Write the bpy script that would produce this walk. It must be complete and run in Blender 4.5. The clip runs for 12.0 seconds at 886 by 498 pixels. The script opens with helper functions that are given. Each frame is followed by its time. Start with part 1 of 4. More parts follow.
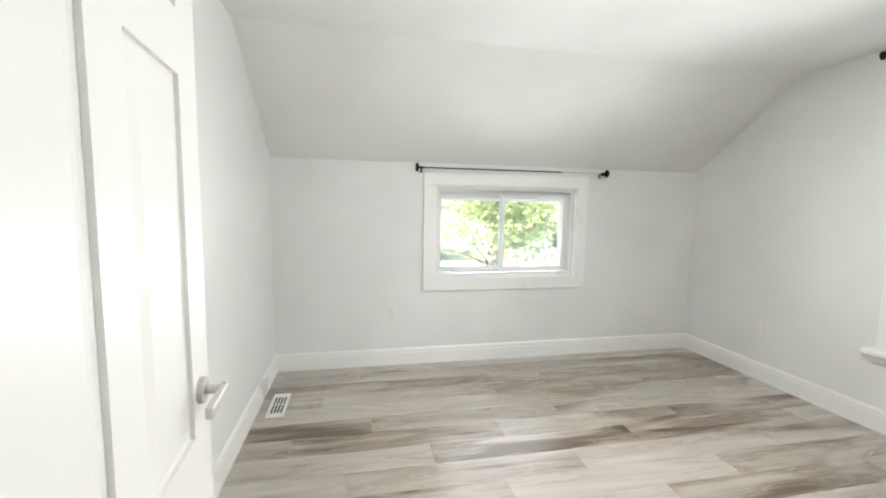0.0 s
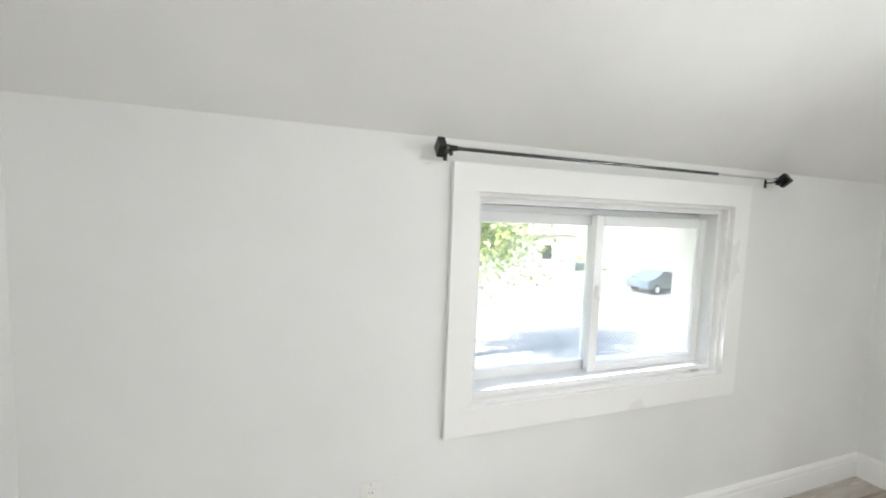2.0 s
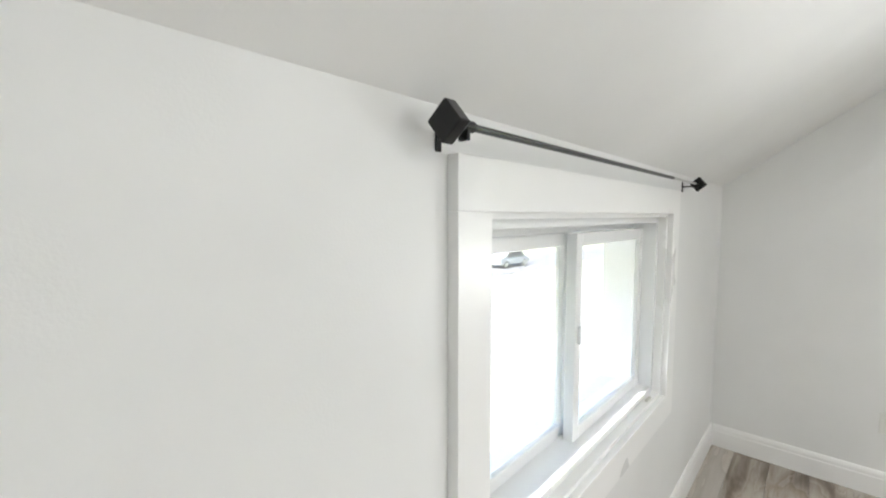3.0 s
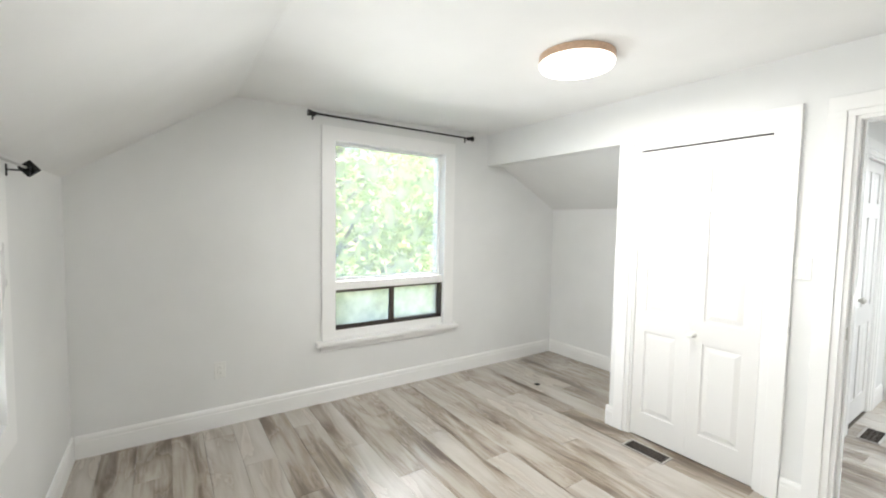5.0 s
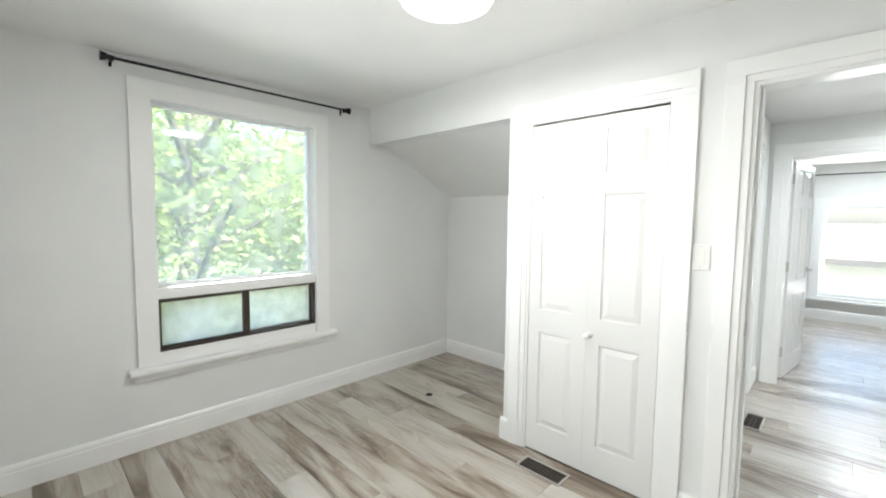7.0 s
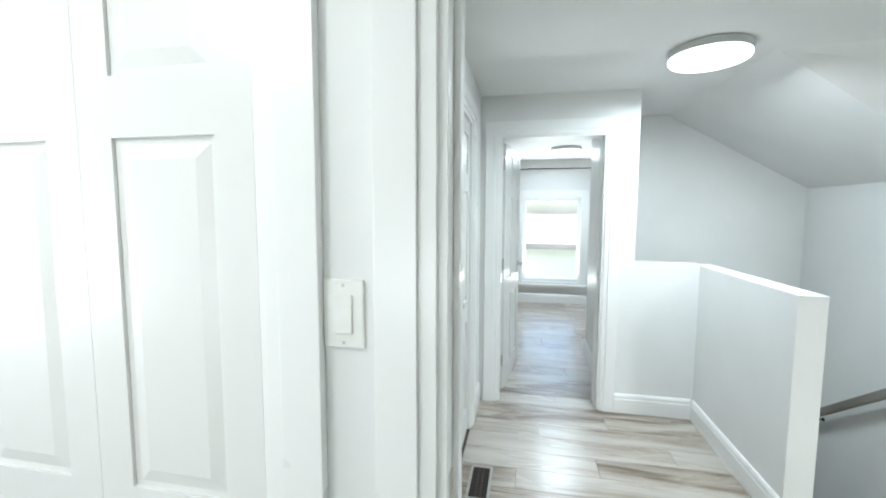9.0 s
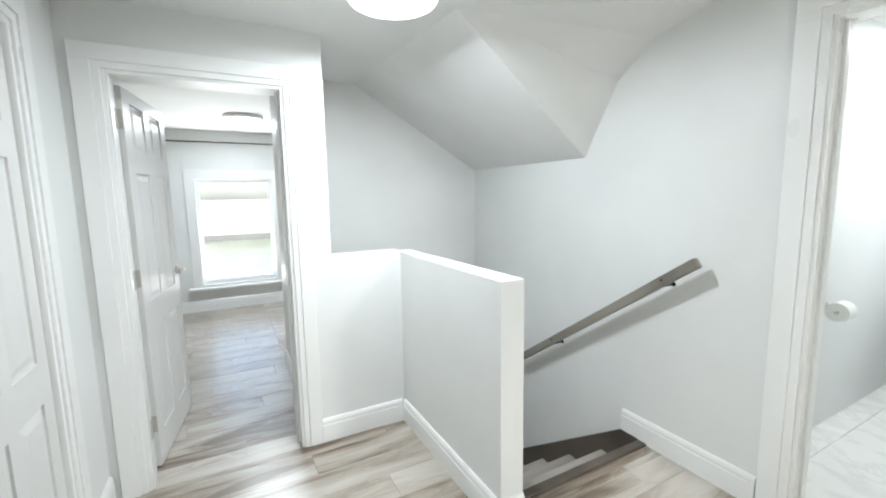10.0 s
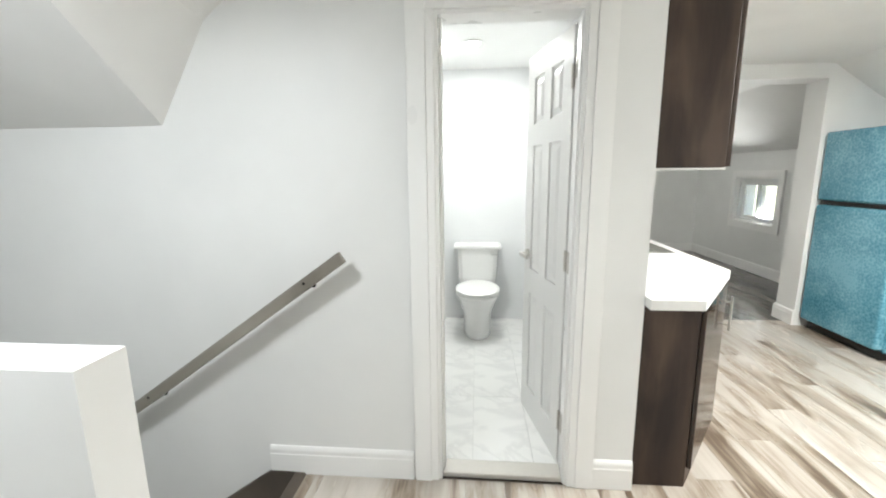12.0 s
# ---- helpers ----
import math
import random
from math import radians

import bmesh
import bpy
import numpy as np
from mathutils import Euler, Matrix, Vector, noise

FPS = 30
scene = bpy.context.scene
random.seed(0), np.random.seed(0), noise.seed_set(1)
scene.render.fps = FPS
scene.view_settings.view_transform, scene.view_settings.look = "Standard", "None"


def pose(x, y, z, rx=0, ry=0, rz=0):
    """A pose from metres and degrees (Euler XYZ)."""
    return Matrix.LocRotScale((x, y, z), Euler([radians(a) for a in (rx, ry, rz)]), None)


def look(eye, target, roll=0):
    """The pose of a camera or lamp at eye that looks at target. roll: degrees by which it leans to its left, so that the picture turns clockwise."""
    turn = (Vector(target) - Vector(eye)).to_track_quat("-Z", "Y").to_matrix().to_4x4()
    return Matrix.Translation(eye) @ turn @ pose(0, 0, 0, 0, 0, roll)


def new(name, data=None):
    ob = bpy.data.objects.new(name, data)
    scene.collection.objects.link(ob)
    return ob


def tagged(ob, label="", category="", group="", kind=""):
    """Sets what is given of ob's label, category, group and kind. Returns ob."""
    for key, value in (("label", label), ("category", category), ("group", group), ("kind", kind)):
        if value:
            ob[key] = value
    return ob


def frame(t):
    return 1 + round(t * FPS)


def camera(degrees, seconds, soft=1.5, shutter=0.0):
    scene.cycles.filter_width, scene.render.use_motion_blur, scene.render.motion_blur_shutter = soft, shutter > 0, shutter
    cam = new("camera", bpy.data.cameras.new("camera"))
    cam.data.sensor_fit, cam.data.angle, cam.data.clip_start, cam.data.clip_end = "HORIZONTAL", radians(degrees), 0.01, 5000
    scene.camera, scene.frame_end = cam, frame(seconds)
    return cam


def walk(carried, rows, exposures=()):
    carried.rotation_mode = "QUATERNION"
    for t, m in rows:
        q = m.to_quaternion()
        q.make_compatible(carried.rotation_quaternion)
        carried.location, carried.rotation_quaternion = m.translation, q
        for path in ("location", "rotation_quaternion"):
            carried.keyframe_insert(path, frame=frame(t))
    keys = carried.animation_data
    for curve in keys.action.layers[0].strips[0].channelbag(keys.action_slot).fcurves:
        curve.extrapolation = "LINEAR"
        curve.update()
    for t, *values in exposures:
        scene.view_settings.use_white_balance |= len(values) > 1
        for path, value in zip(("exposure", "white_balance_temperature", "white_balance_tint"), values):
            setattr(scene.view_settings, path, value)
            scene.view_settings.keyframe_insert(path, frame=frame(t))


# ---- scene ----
cam = camera(94.1, 12.0, soft=2.0)
PATH = [
    (0, (1.525, 0.192, 1.336), (1.123, -1.757, 1.132), 0.9),
    (0.5, (1.464, -0.303, 1.387), (0.984, -2.229, 1.145), 2.1),
    (1, (1.416, -0.837, 1.421), (0.764, -2.716, 1.206), 1.6),
    (1.5, (1.432, -1.346, 1.378), (0.947, -3.281, 1.229), 2.4),
    (2, (1.506, -1.861, 1.424), (0.822, -3.734, 1.267), 2.1),
    (2.5, (1.556, -2.362, 1.465), (0.662, -4.147, 1.344), -0.4),
    (3, (1.529, -2.722, 1.507), (0.06, -4.071, 1.348), -0.1),
    (3.5, (1.479, -2.82, 1.512), (-0.415, -3.449, 1.388), 0.8),
    (3.7, (1.487, -2.829, 1.512), (-0.493, -3.082, 1.388), 0.8),
    (5.3, (1.638, -2.689, 1.452), (0.063, -1.463, 1.334), 0.9),
    (5.5, (1.64, -2.682, 1.449), (0.103, -1.407, 1.333), 0.8),
    (6, (1.624, -2.615, 1.441), (0.137, -1.283, 1.316), 0.6),
    (6.5, (1.513, -2.423, 1.435), (-0.006, -1.128, 1.301), 0.5),
    (7, (1.369, -2.148, 1.424), (-0.02, -0.717, 1.275), 0.7),
    (7.5, (1.257, -1.77, 1.456), (0.289, -0.028, 1.291), 0.2),
    (7.7, (1.238, -1.623, 1.426), (0.476, 0.22, 1.278), 0.2),
    (9.3, (1.205, -0.403, 1.428), (1.033, 1.581, 1.243), -0.2),
    (9.5, (1.249, -0.257, 1.409), (1.343, 1.731, 1.208), -0.6),
    (10, (1.423, 0.11, 1.416), (2.351, 1.862, 1.16), -1.0),
    (10.5, (1.572, 0.39, 1.41), (3.049, 1.707, 1.123), -0.7),
    (11, (1.687, 0.606, 1.412), (3.509, 1.373, 1.106), -0.7),
    (11.5, (1.708, 0.658, 1.42), (3.642, 1.048, 1.093), -0.9),
    (12, (1.723, 0.671, 1.425), (3.683, 0.836, 1.064), -0.6),
]
walk(cam, [(t, look(eye, target, roll)) for t, eye, target, roll in PATH], exposures=[(0, 3.08, 6300, 9), (1, 3.27, 6200, 10), (2, 3.17, 6200, 10), (3.7, 3.18, 6250, 9.5), (5.3, 3.0, 6300, 9), (7, 2.82, 6200, 7), (7.7, 2.7, 6000, 4), (9.3, 2.6, 5850, 2), (9.7, 2.66, 5900, 3), (10.3, 2.64, 6350, 8.5), (11.2, 2.65, 6400, 8.5), (12, 2.68, 6400, 8.5)])

# ---- world, sun, exposure ----
world = bpy.data.worlds.new("world")
scene.world = world
world.use_nodes = True
wn = world.node_tree.nodes
sky = wn.new("ShaderNodeTexSky")
sky.sky_type, sky.sun_disc = 'NISHITA', False
sky.sun_elevation, sky.sun_rotation = radians(45), radians(87)
sky.air_density, sky.dust_density, sky.ozone_density = 1.0, 3.0, 1.0
wn["Background"].inputs[1].default_value = 0.12
world.node_tree.links.new(sky.outputs[0], wn["Background"].inputs[0])
SUN_DIR = Vector((1.0, 0.06, 1.0))
sun = new("sun", bpy.data.lights.new("sun", 'SUN'))
sun.data.energy, sun.data.angle, sun.data.color = 5.0, radians(2), (1.0, 0.97, 0.92)
sun.matrix_world = look((0, 0, 30), Vector((0, 0, 30)) - SUN_DIR)


def area_lamp(name, m, sx, sy, watts, colour=(1, 1, 1), shape='RECTANGLE'):
    lamp = new(name, bpy.data.lights.new(name, 'AREA'))
    lamp.data.shape, lamp.data.size, lamp.data.size_y = shape, sx, sy
    lamp.data.energy, lamp.data.color = watts, colour
    lamp.matrix_world = m
    return lamp


# added strip lamps in the window openings, filling in for daylight
for n, eye, aim, sx, sy, w in (("sill_fill_w1", (0.26, -3.275, 0.80), (0.26, -3.275 + 0.95, 0.80 + 0.3), 1.05, 0.035, 1.5),
                               ("sill_fill_w2", (-1.655, -1.05, 1.01), (-1.655 + 0.98, -1.05, 1.01 + 0.15), 0.9, 0.06, 2.0),
                               ("sill_fill_w3", (1.58, 6.10, 0.40), (1.58, 6.10 - 0.5, 0.40 + 0.87), 0.8, 0.06, 3.5),
                               ("sill_fill_w4", (7.86, -3.275, 0.77), (7.86, -3.275 + 0.92, 0.77 + 0.38), 0.45, 0.05, 7.0)):
    lamp = area_lamp(n, look(eye, aim), sx, sy, w, (1.0, 0.985, 0.95))
    lamp.data.spread = radians(115)
# light of the ceiling lamps
LAMP_A, LAMP_H, LAMP_F, LAMP_K, LAMP_B = (0.19, -0.93, 2.338), (2.10, 1.79, 2.27), (1.68, 4.95, 2.268), (3.5, -1.5, 2.308), (4.85, 0.71, 2.33)
for n, p, w, c in (("lamp_room", LAMP_A, 3.2, (1.0, 0.955, 0.905)), ("lamp_hall", LAMP_H, 4.5, (0.95, 0.98, 1.0)),
                   ("lamp_far_room", LAMP_F, 4.5, (0.9, 0.95, 1.0)), ("lamp_kitchen", LAMP_K, 17.0, (1.0, 0.97, 0.92))):
    area_lamp(n, look((p[0], p[1], p[2] - 0.085), (p[0], p[1] + 0.001, 0)), 0.34, 0.34, w, c, 'DISK').data.spread = radians(180)
area_lamp("lamp_bath", look((LAMP_B[0], LAMP_B[1], 2.304), (LAMP_B[0], LAMP_B[1] + 0.001, 0)), 0.12, 0.12, 3.1, (1, 1, 0.97), 'DISK')

# ---- materials ----


def material(name):
    m = bpy.data.materials.new(name)
    m.use_nodes = True
    nt = m.node_tree
    return m, nt, nt.nodes["Principled BSDF"]


def node(nt, kind, **values):
    n = nt.nodes.new(kind)
    for k, v in values.items():
        n.inputs[k].default_value = v
    return n


def coords(nt, scale=(1, 1, 1), space="Object"):
    tc = nt.nodes.new("ShaderNodeTexCoord")
    mp = node(nt, "ShaderNodeMapping", Scale=scale)
    nt.links.new(tc.outputs[space], mp.inputs[0])
    return mp.outputs[0]


def ramp(nt, fac, stops):
    r = nt.nodes.new("ShaderNodeValToRGB")
    e = r.color_ramp.elements
    while len(e) < len(stops):
        e.new(0.5)
    for el, (p, c) in zip(e, stops):
        el.position, el.color = p, (*c, 1)
    nt.links.new(fac, r.inputs[0])
    return r.outputs[0]


def bump(nt, bsdf, height, strength, distance):
    b = node(nt, "ShaderNodeBump", Strength=strength, Distance=distance)
    nt.links.new(height, b.inputs["Height"])
    nt.links.new(b.outputs[0], bsdf.inputs["Normal"])


def paint(name, colour, rough, grain=220.0, strength=0.12, blotch=0.04):
    """Painted surface: roller texture, soft large blotches, slight sheen changes."""
    m, nt, b = material(name)
    v = coords(nt)
    big = node(nt, "ShaderNodeTexNoise", Scale=1.7, Detail=4.0)
    fine = node(nt, "ShaderNodeTexNoise", Scale=grain, Detail=3.0)
    nt.links.new(v, big.inputs[0]), nt.links.new(v, fine.inputs[0])
    lo, hi = [c * (1 - blotch) for c in colour], [min(1, c * (1 + blotch)) for c in colour]
    nt.links.new(ramp(nt, big.outputs[0], [(0.3, lo), (0.7, hi)]), b.inputs["Base Color"])
    r = ramp(nt, big.outputs[0], [(0.3, (rough * 0.9,) * 3), (0.7, (min(1, rough * 1.1),) * 3)])
    nt.links.new(r, b.inputs["Roughness"])
    bump(nt, b, fine.outputs[0], strength, 0.002)
    return m


def plain(name, colour, rough, metal=0.0, noise_scale=60.0, vary=0.12, strength=0.1):
    m, nt, b = material(name)
    n = node(nt, "ShaderNodeTexNoise", Scale=noise_scale, Detail=4.0)
    nt.links.new(coords(nt), n.inputs[0])
    lo, hi = [c * (1 - vary) for c in colour], [min(1, c * (1 + vary)) for c in colour]
    nt.links.new(ramp(nt, n.outputs[0], [(0.3, lo), (0.7, hi)]), b.inputs["Base Color"])
    b.inputs["Roughness"].default_value, b.inputs["Metallic"].default_value = rough, metal
    bump(nt, b, n.outputs[0], strength, 0.001)
    return m


def glowing(name, colour, strength):
    m, nt, b = material(name)
    b.inputs["Base Color"].default_value = (0.9, 0.9, 0.9, 1)
    b.inputs["Emission Color"].default_value = (*colour, 1)
    b.inputs["Emission Strength"].default_value = strength
    return m


def plank_material(name, stops, rough, long_axis=0, spread=0.10, streak=0.20, across=3.4):
    """Wood-look vinyl: long grain streaks, darker smoky patches, each plank its own tone."""
    m, nt, b = material(name)
    info = nt.nodes.new("ShaderNodeObjectInfo")
    tc = nt.nodes.new("ShaderNodeTexCoord")
    shift = node(nt, "ShaderNodeVectorMath")
    shift.operation = 'SCALE'
    shift.inputs[0].default_value = (37.0, 91.0, 13.0)
    nt.links.new(info.outputs["Random"], shift.inputs["Scale"])
    add = node(nt, "ShaderNodeVectorMath")
    nt.links.new(tc.outputs["Object"], add.inputs[0]), nt.links.new(shift.outputs[0], add.inputs[1])

    def stretched(sx, sy, scale, detail, dist=0.0):
        mp = node(nt, "ShaderNodeMapping", Scale=(sx, sy, 1) if long_axis == 0 else (sy, sx, 1))
        n = node(nt, "ShaderNodeTexNoise", Scale=scale, Detail=detail, Distortion=dist)
        nt.links.new(add.outputs[0], mp.inputs[0]), nt.links.new(mp.outputs[0], n.inputs[0])
        return n.outputs[0]
    patch = stretched(0.8, across, 1.7, 4.0, 0.7)
    grain = stretched(1.2, 28.0, 2.2, 6.0, 0.4)
    fine = stretched(4.0, 160.0, 2.0, 3.0)
    mix = node(nt, "ShaderNodeMath")
    mix.operation = 'MULTIPLY_ADD'
    mix.inputs[1].default_value = streak
    nt.links.new(grain, mix.inputs[0]), nt.links.new(patch, mix.inputs[2])
    tone = node(nt, "ShaderNodeMath")
    tone.operation = 'MULTIPLY_ADD'
    tone.inputs[1].default_value = spread
    nt.links.new(info.outputs["Random"], tone.inputs[0]), nt.links.new(mix.outputs[0], tone.inputs[2])
    nt.links.new(ramp(nt, tone.outputs[0], stops), b.inputs["Base Color"])
    nt.links.new(ramp(nt, patch, [(0.3, (rough * 1.2,) * 3), (0.7, (rough * 0.85,) * 3)]), b.inputs["Roughness"])
    bump(nt, b, fine, 0.25, 0.0012)
    return m


M_WALL = paint("wall_paint", (0.775, 0.78, 0.768), 0.42)
M_CEIL = paint("ceiling_paint", (0.80, 0.80, 0.787), 0.6)
M_BATHWALL = paint("bath_wall_paint", (0.80, 0.81, 0.81), 0.5)
M_TRIM = paint("trim_paint", (0.85, 0.85, 0.835), 0.3, 90.0, 0.05, 0.02)
M_DOOR = paint("door_paint", (0.765, 0.76, 0.742), 0.32, 140.0, 0.06, 0.02)
M_VINYL = paint("window_vinyl", (0.82, 0.83, 0.83), 0.25, 60.0, 0.02, 0.01)
M_FLOOR = plank_material("vinyl_plank", [(0.49, (0.115, 0.078, 0.049)), (0.59, (0.29, 0.24, 0.187)), (0.69, (0.415, 0.372, 0.32)), (0.82, (0.485, 0.45, 0.403)), (0.97, (0.53, 0.50, 0.46))], 0.26, 0, 0.2, 0.19, 4.6)
floor_coat = M_FLOOR.node_tree.nodes["Principled BSDF"].inputs
floor_coat["Coat Weight"].default_value, floor_coat["Coat Roughness"].default_value = 0.6, 0.34
# end room planks: the unlit room's shade is put into these dark tones
M_SHADEDFLOOR = plank_material("shaded_floor", [(0.4, (0.06, 0.054, 0.046)), (0.7, (0.14, 0.13, 0.115)), (1.0, (0.24, 0.225, 0.2))], 0.2)
M_GROUT = plain("pale_grout", (0.62, 0.62, 0.60), 0.8)
M_SUBFLOOR = plain("subfloor", (0.12, 0.10, 0.08), 0.9)
M_BLACK = plain("black_metal", (0.03, 0.03, 0.03), 0.26, 0.7)
M_STEEL = plain("brushed_steel", (0.55, 0.55, 0.53), 0.3, 1.0, 200.0)
M_BRONZE = plain("bronze_aluminium", (0.07, 0.055, 0.045), 0.45, 0.5)
M_RAIL = plank_material("rail_wood", [(0.4, (0.16, 0.145, 0.12)), (0.7, (0.27, 0.25, 0.215)), (1.0, (0.35, 0.33, 0.29))], 0.4, 1)
M_STRINGER = plank_material("stair_skirt_wood", [(0.4, (0.05, 0.04, 0.032)), (0.8, (0.11, 0.09, 0.07)), (1.0, (0.15, 0.12, 0.1))], 0.5, 1)
M_CABINET = plank_material("espresso_cabinet", [(0.45, (0.012, 0.006, 0.004)), (0.62, (0.030, 0.016, 0.010)), (0.85, (0.065, 0.038, 0.024))], 0.58)
M_COUNTER = plain("white_laminate", (0.78, 0.78, 0.76), 0.3, 0.0, 30.0, 0.03, 0.02)
M_PORCELAIN = plain("porcelain", (0.83, 0.83, 0.81), 0.08, 0.0, 8.0, 0.01, 0.0)
M_PLASTIC = plain("white_plastic", (0.80, 0.80, 0.77), 0.35, 0.0, 50.0, 0.02, 0.02)
M_TAUPE = plain("taupe_steel", (0.42, 0.40, 0.37), 0.4, 0.2)
M_BRASSY = plain("lamp_rim", (0.55, 0.38, 0.26), 0.4, 0.2)
M_GLOW_WARM = glowing("diffuser_warm", (1.0, 0.93, 0.85), 0.5)
M_GLOW_COOL = glowing("diffuser_cool", (0.97, 0.98, 1.0), 0.5)
M_DARKSLOT = plain("dark_slot", (0.015, 0.014, 0.013), 0.8)
M_NICKEL = plain("satin_nickel", (0.56, 0.54, 0.50), 0.45, 0.3, 300.0)
M_GUNMETAL = plain("gunmetal", (0.10, 0.10, 0.10), 0.2, 1.0, 300.0)


def glass_material(name, colour, rough=0.0, veil=0.10):
    m, nt, b = material(name)
    b.inputs["Base Color"].default_value = (*colour, 1)
    b.inputs["Transmission Weight"].default_value, b.inputs["Roughness"].default_value, b.inputs["IOR"].default_value = 1.0, rough, 1.45
    # thin translucent film: a pale haze mixed into the pane, washing out the view
    out = [n for n in nt.nodes if n.type == 'OUTPUT_MATERIAL'][0]
    film, mix = node(nt, "ShaderNodeBsdfTranslucent"), node(nt, "ShaderNodeMixShader")
    film.inputs[0].default_value = (0.9, 0.9, 0.88, 1)
    veil_noise = node(nt, "ShaderNodeTexNoise", Scale=7.0, Detail=5.0)
    nt.links.new(coords(nt), veil_noise.inputs[0])
    nt.links.new(ramp(nt, veil_noise.outputs[0], [(0.3, (veil * 0.7,) * 3), (0.7, (veil * 1.3,) * 3)]), mix.inputs[0])
    nt.links.new(b.outputs[0], mix.inputs[1]), nt.links.new(film.outputs[0], mix.inputs[2])
    nt.links.new(mix.outputs[0], out.inputs[0])
    return m


M_GLASS = glass_material("window_glass", (0.98, 0.99, 0.99))
M_FROST = glass_material("hazy_glass", (0.93, 0.96, 0.95), 0.18, 0.5)
M_VEILGLASS = glass_material("veiled_glass", (0.97, 0.985, 0.98), 0.0, 0.25)


def marble():
    m, nt, b = material("marble_tile")
    v = coords(nt)
    n = node(nt, "ShaderNodeTexNoise", Scale=1.6, Detail=8.0, Distortion=1.6)
    nt.links.new(v, n.inputs[0])
    nt.links.new(ramp(nt, n.outputs[0], [(0.44, (0.83, 0.83, 0.81)), (0.495, (0.74, 0.74, 0.725)), (0.52, (0.83, 0.83, 0.81)), (0.62, (0.80, 0.80, 0.785))]), b.inputs["Base Color"])
    b.inputs["Roughness"].default_value = 0.14
    return m


def blue_film():
    """Protective plastic film: wrinkled, streaked, blotchy where it has bubbled."""
    m, nt, b = material("blue_film")
    v = coords(nt)
    speck = node(nt, "ShaderNodeTexVoronoi", Scale=55.0)
    big = node(nt, "ShaderNodeTexNoise", Scale=2.2, Detail=5.0)
    nt.links.new(v, speck.inputs[0]), nt.links.new(v, big.inputs[0])
    mul = node(nt, "ShaderNodeMath")
    mul.operation = 'MULTIPLY_ADD'
    mul.inputs[1].default_value = 0.35
    nt.links.new(speck.outputs[0], mul.inputs[0]), nt.links.new(big.outputs[0], mul.inputs[2])
    nt.links.new(ramp(nt, mul.outputs[0], [(0.35, (0.035, 0.16, 0.225)), (0.6, (0.09, 0.27, 0.355)), (0.85, (0.20, 0.42, 0.52))]), b.inputs["Base Color"])
    b.inputs["Roughness"].default_value = 0.25
    bump(nt, b, mul.outputs[0], 0.5, 0.004)
    return m


M_MARBLE, M_FILM = marble(), blue_film()

# ---- building helpers ----


def box(bm, x0, x1, y0, y1, z0, z1, bevel=0.0):
    """A box, its twelve edges chamfered if bevel is given."""
    x0, x1, y0, y1, z0, z1 = min(x0, x1), max(x0, x1), min(y0, y1), max(y0, y1), min(z0, z1), max(z0, z1)
    made = bmesh.ops.create_cube(bm, size=1.0, matrix=Matrix.Translation(((x0 + x1) / 2, (y0 + y1) / 2, (z0 + z1) / 2)) @ Matrix.Diagonal((x1 - x0, y1 - y0, z1 - z0, 1)))
    if bevel:
        edges = {e for v in made["verts"] for e in v.link_edges}
        bmesh.ops.bevel(bm, geom=list(edges), offset=bevel, segments=2, profile=0.5, affect='EDGES', clamp_overlap=True)
    return bm


def boxes(*rows, bevel=0.0):
    bm = bmesh.new()
    for r in rows:
        box(bm, *r, bevel=bevel)
    return bm


def rod_bm(bm, a, b, r, segments=16, r2=None):
    a, b = Vector(a), Vector(b)
    d = b - a
    m = Matrix.Translation((a + b) / 2) @ d.to_track_quat('Z', 'Y').to_matrix().to_4x4()
    bmesh.ops.create_cone(bm, cap_ends=True, segments=segments, radius1=r, radius2=r if r2 is None else r2, depth=d.length, matrix=m)
    return bm


def lathe(bm, profile, m=None, segments=32):
    """Turns (radius, height) pairs round the z axis."""
    rings = []
    for r, z in profile:
        rings.append([bm.verts.new((r * math.cos(2 * math.pi * i / segments), r * math.sin(2 * math.pi * i / segments), z)) for i in range(segments)])
    for lo, hi in zip(rings, rings[1:]):
        for i in range(segments):
            bm.faces.new((lo[i], lo[(i + 1) % segments], hi[(i + 1) % segments], hi[i]))
    bm.faces.new(list(reversed(rings[0]))), bm.faces.new(rings[-1])
    if m is not None:
        bmesh.ops.transform(bm, matrix=m, verts=[v for ring in rings for v in ring])
    return bm


def loft(bm, rings):
    """Skins closed rings of points one after another and caps both ends."""
    made = [[bm.verts.new(p) for p in ring] for ring in rings]
    n = len(made[0])
    for lo, hi in zip(made, made[1:]):
        for i in range(n):
            bm.faces.new((lo[i], lo[(i + 1) % n], hi[(i + 1) % n], hi[i]))
    bm.faces.new(list(reversed(made[0]))), bm.faces.new(made[-1])
    return bm


def prism(bm, outline, axis, a, b):
    """Extrudes a 2D outline along an axis from a to b: x: (y, z), y: (x, z), z: (x, y)."""
    def at(p, q):
        return {"x": (q, p[0], p[1]), "y": (p[0], q, p[1]), "z": (p[0], p[1], q)}[axis]
    lo, hi = [bm.verts.new(at(p, a)) for p in outline], [bm.verts.new(at(p, b)) for p in outline]
    n = len(outline)
    for i in range(n):
        bm.faces.new((lo[i], lo[(i + 1) % n], hi[(i + 1) % n], hi[i]))
    bm.faces.new(list(reversed(lo))), bm.faces.new(hi)
    return bm


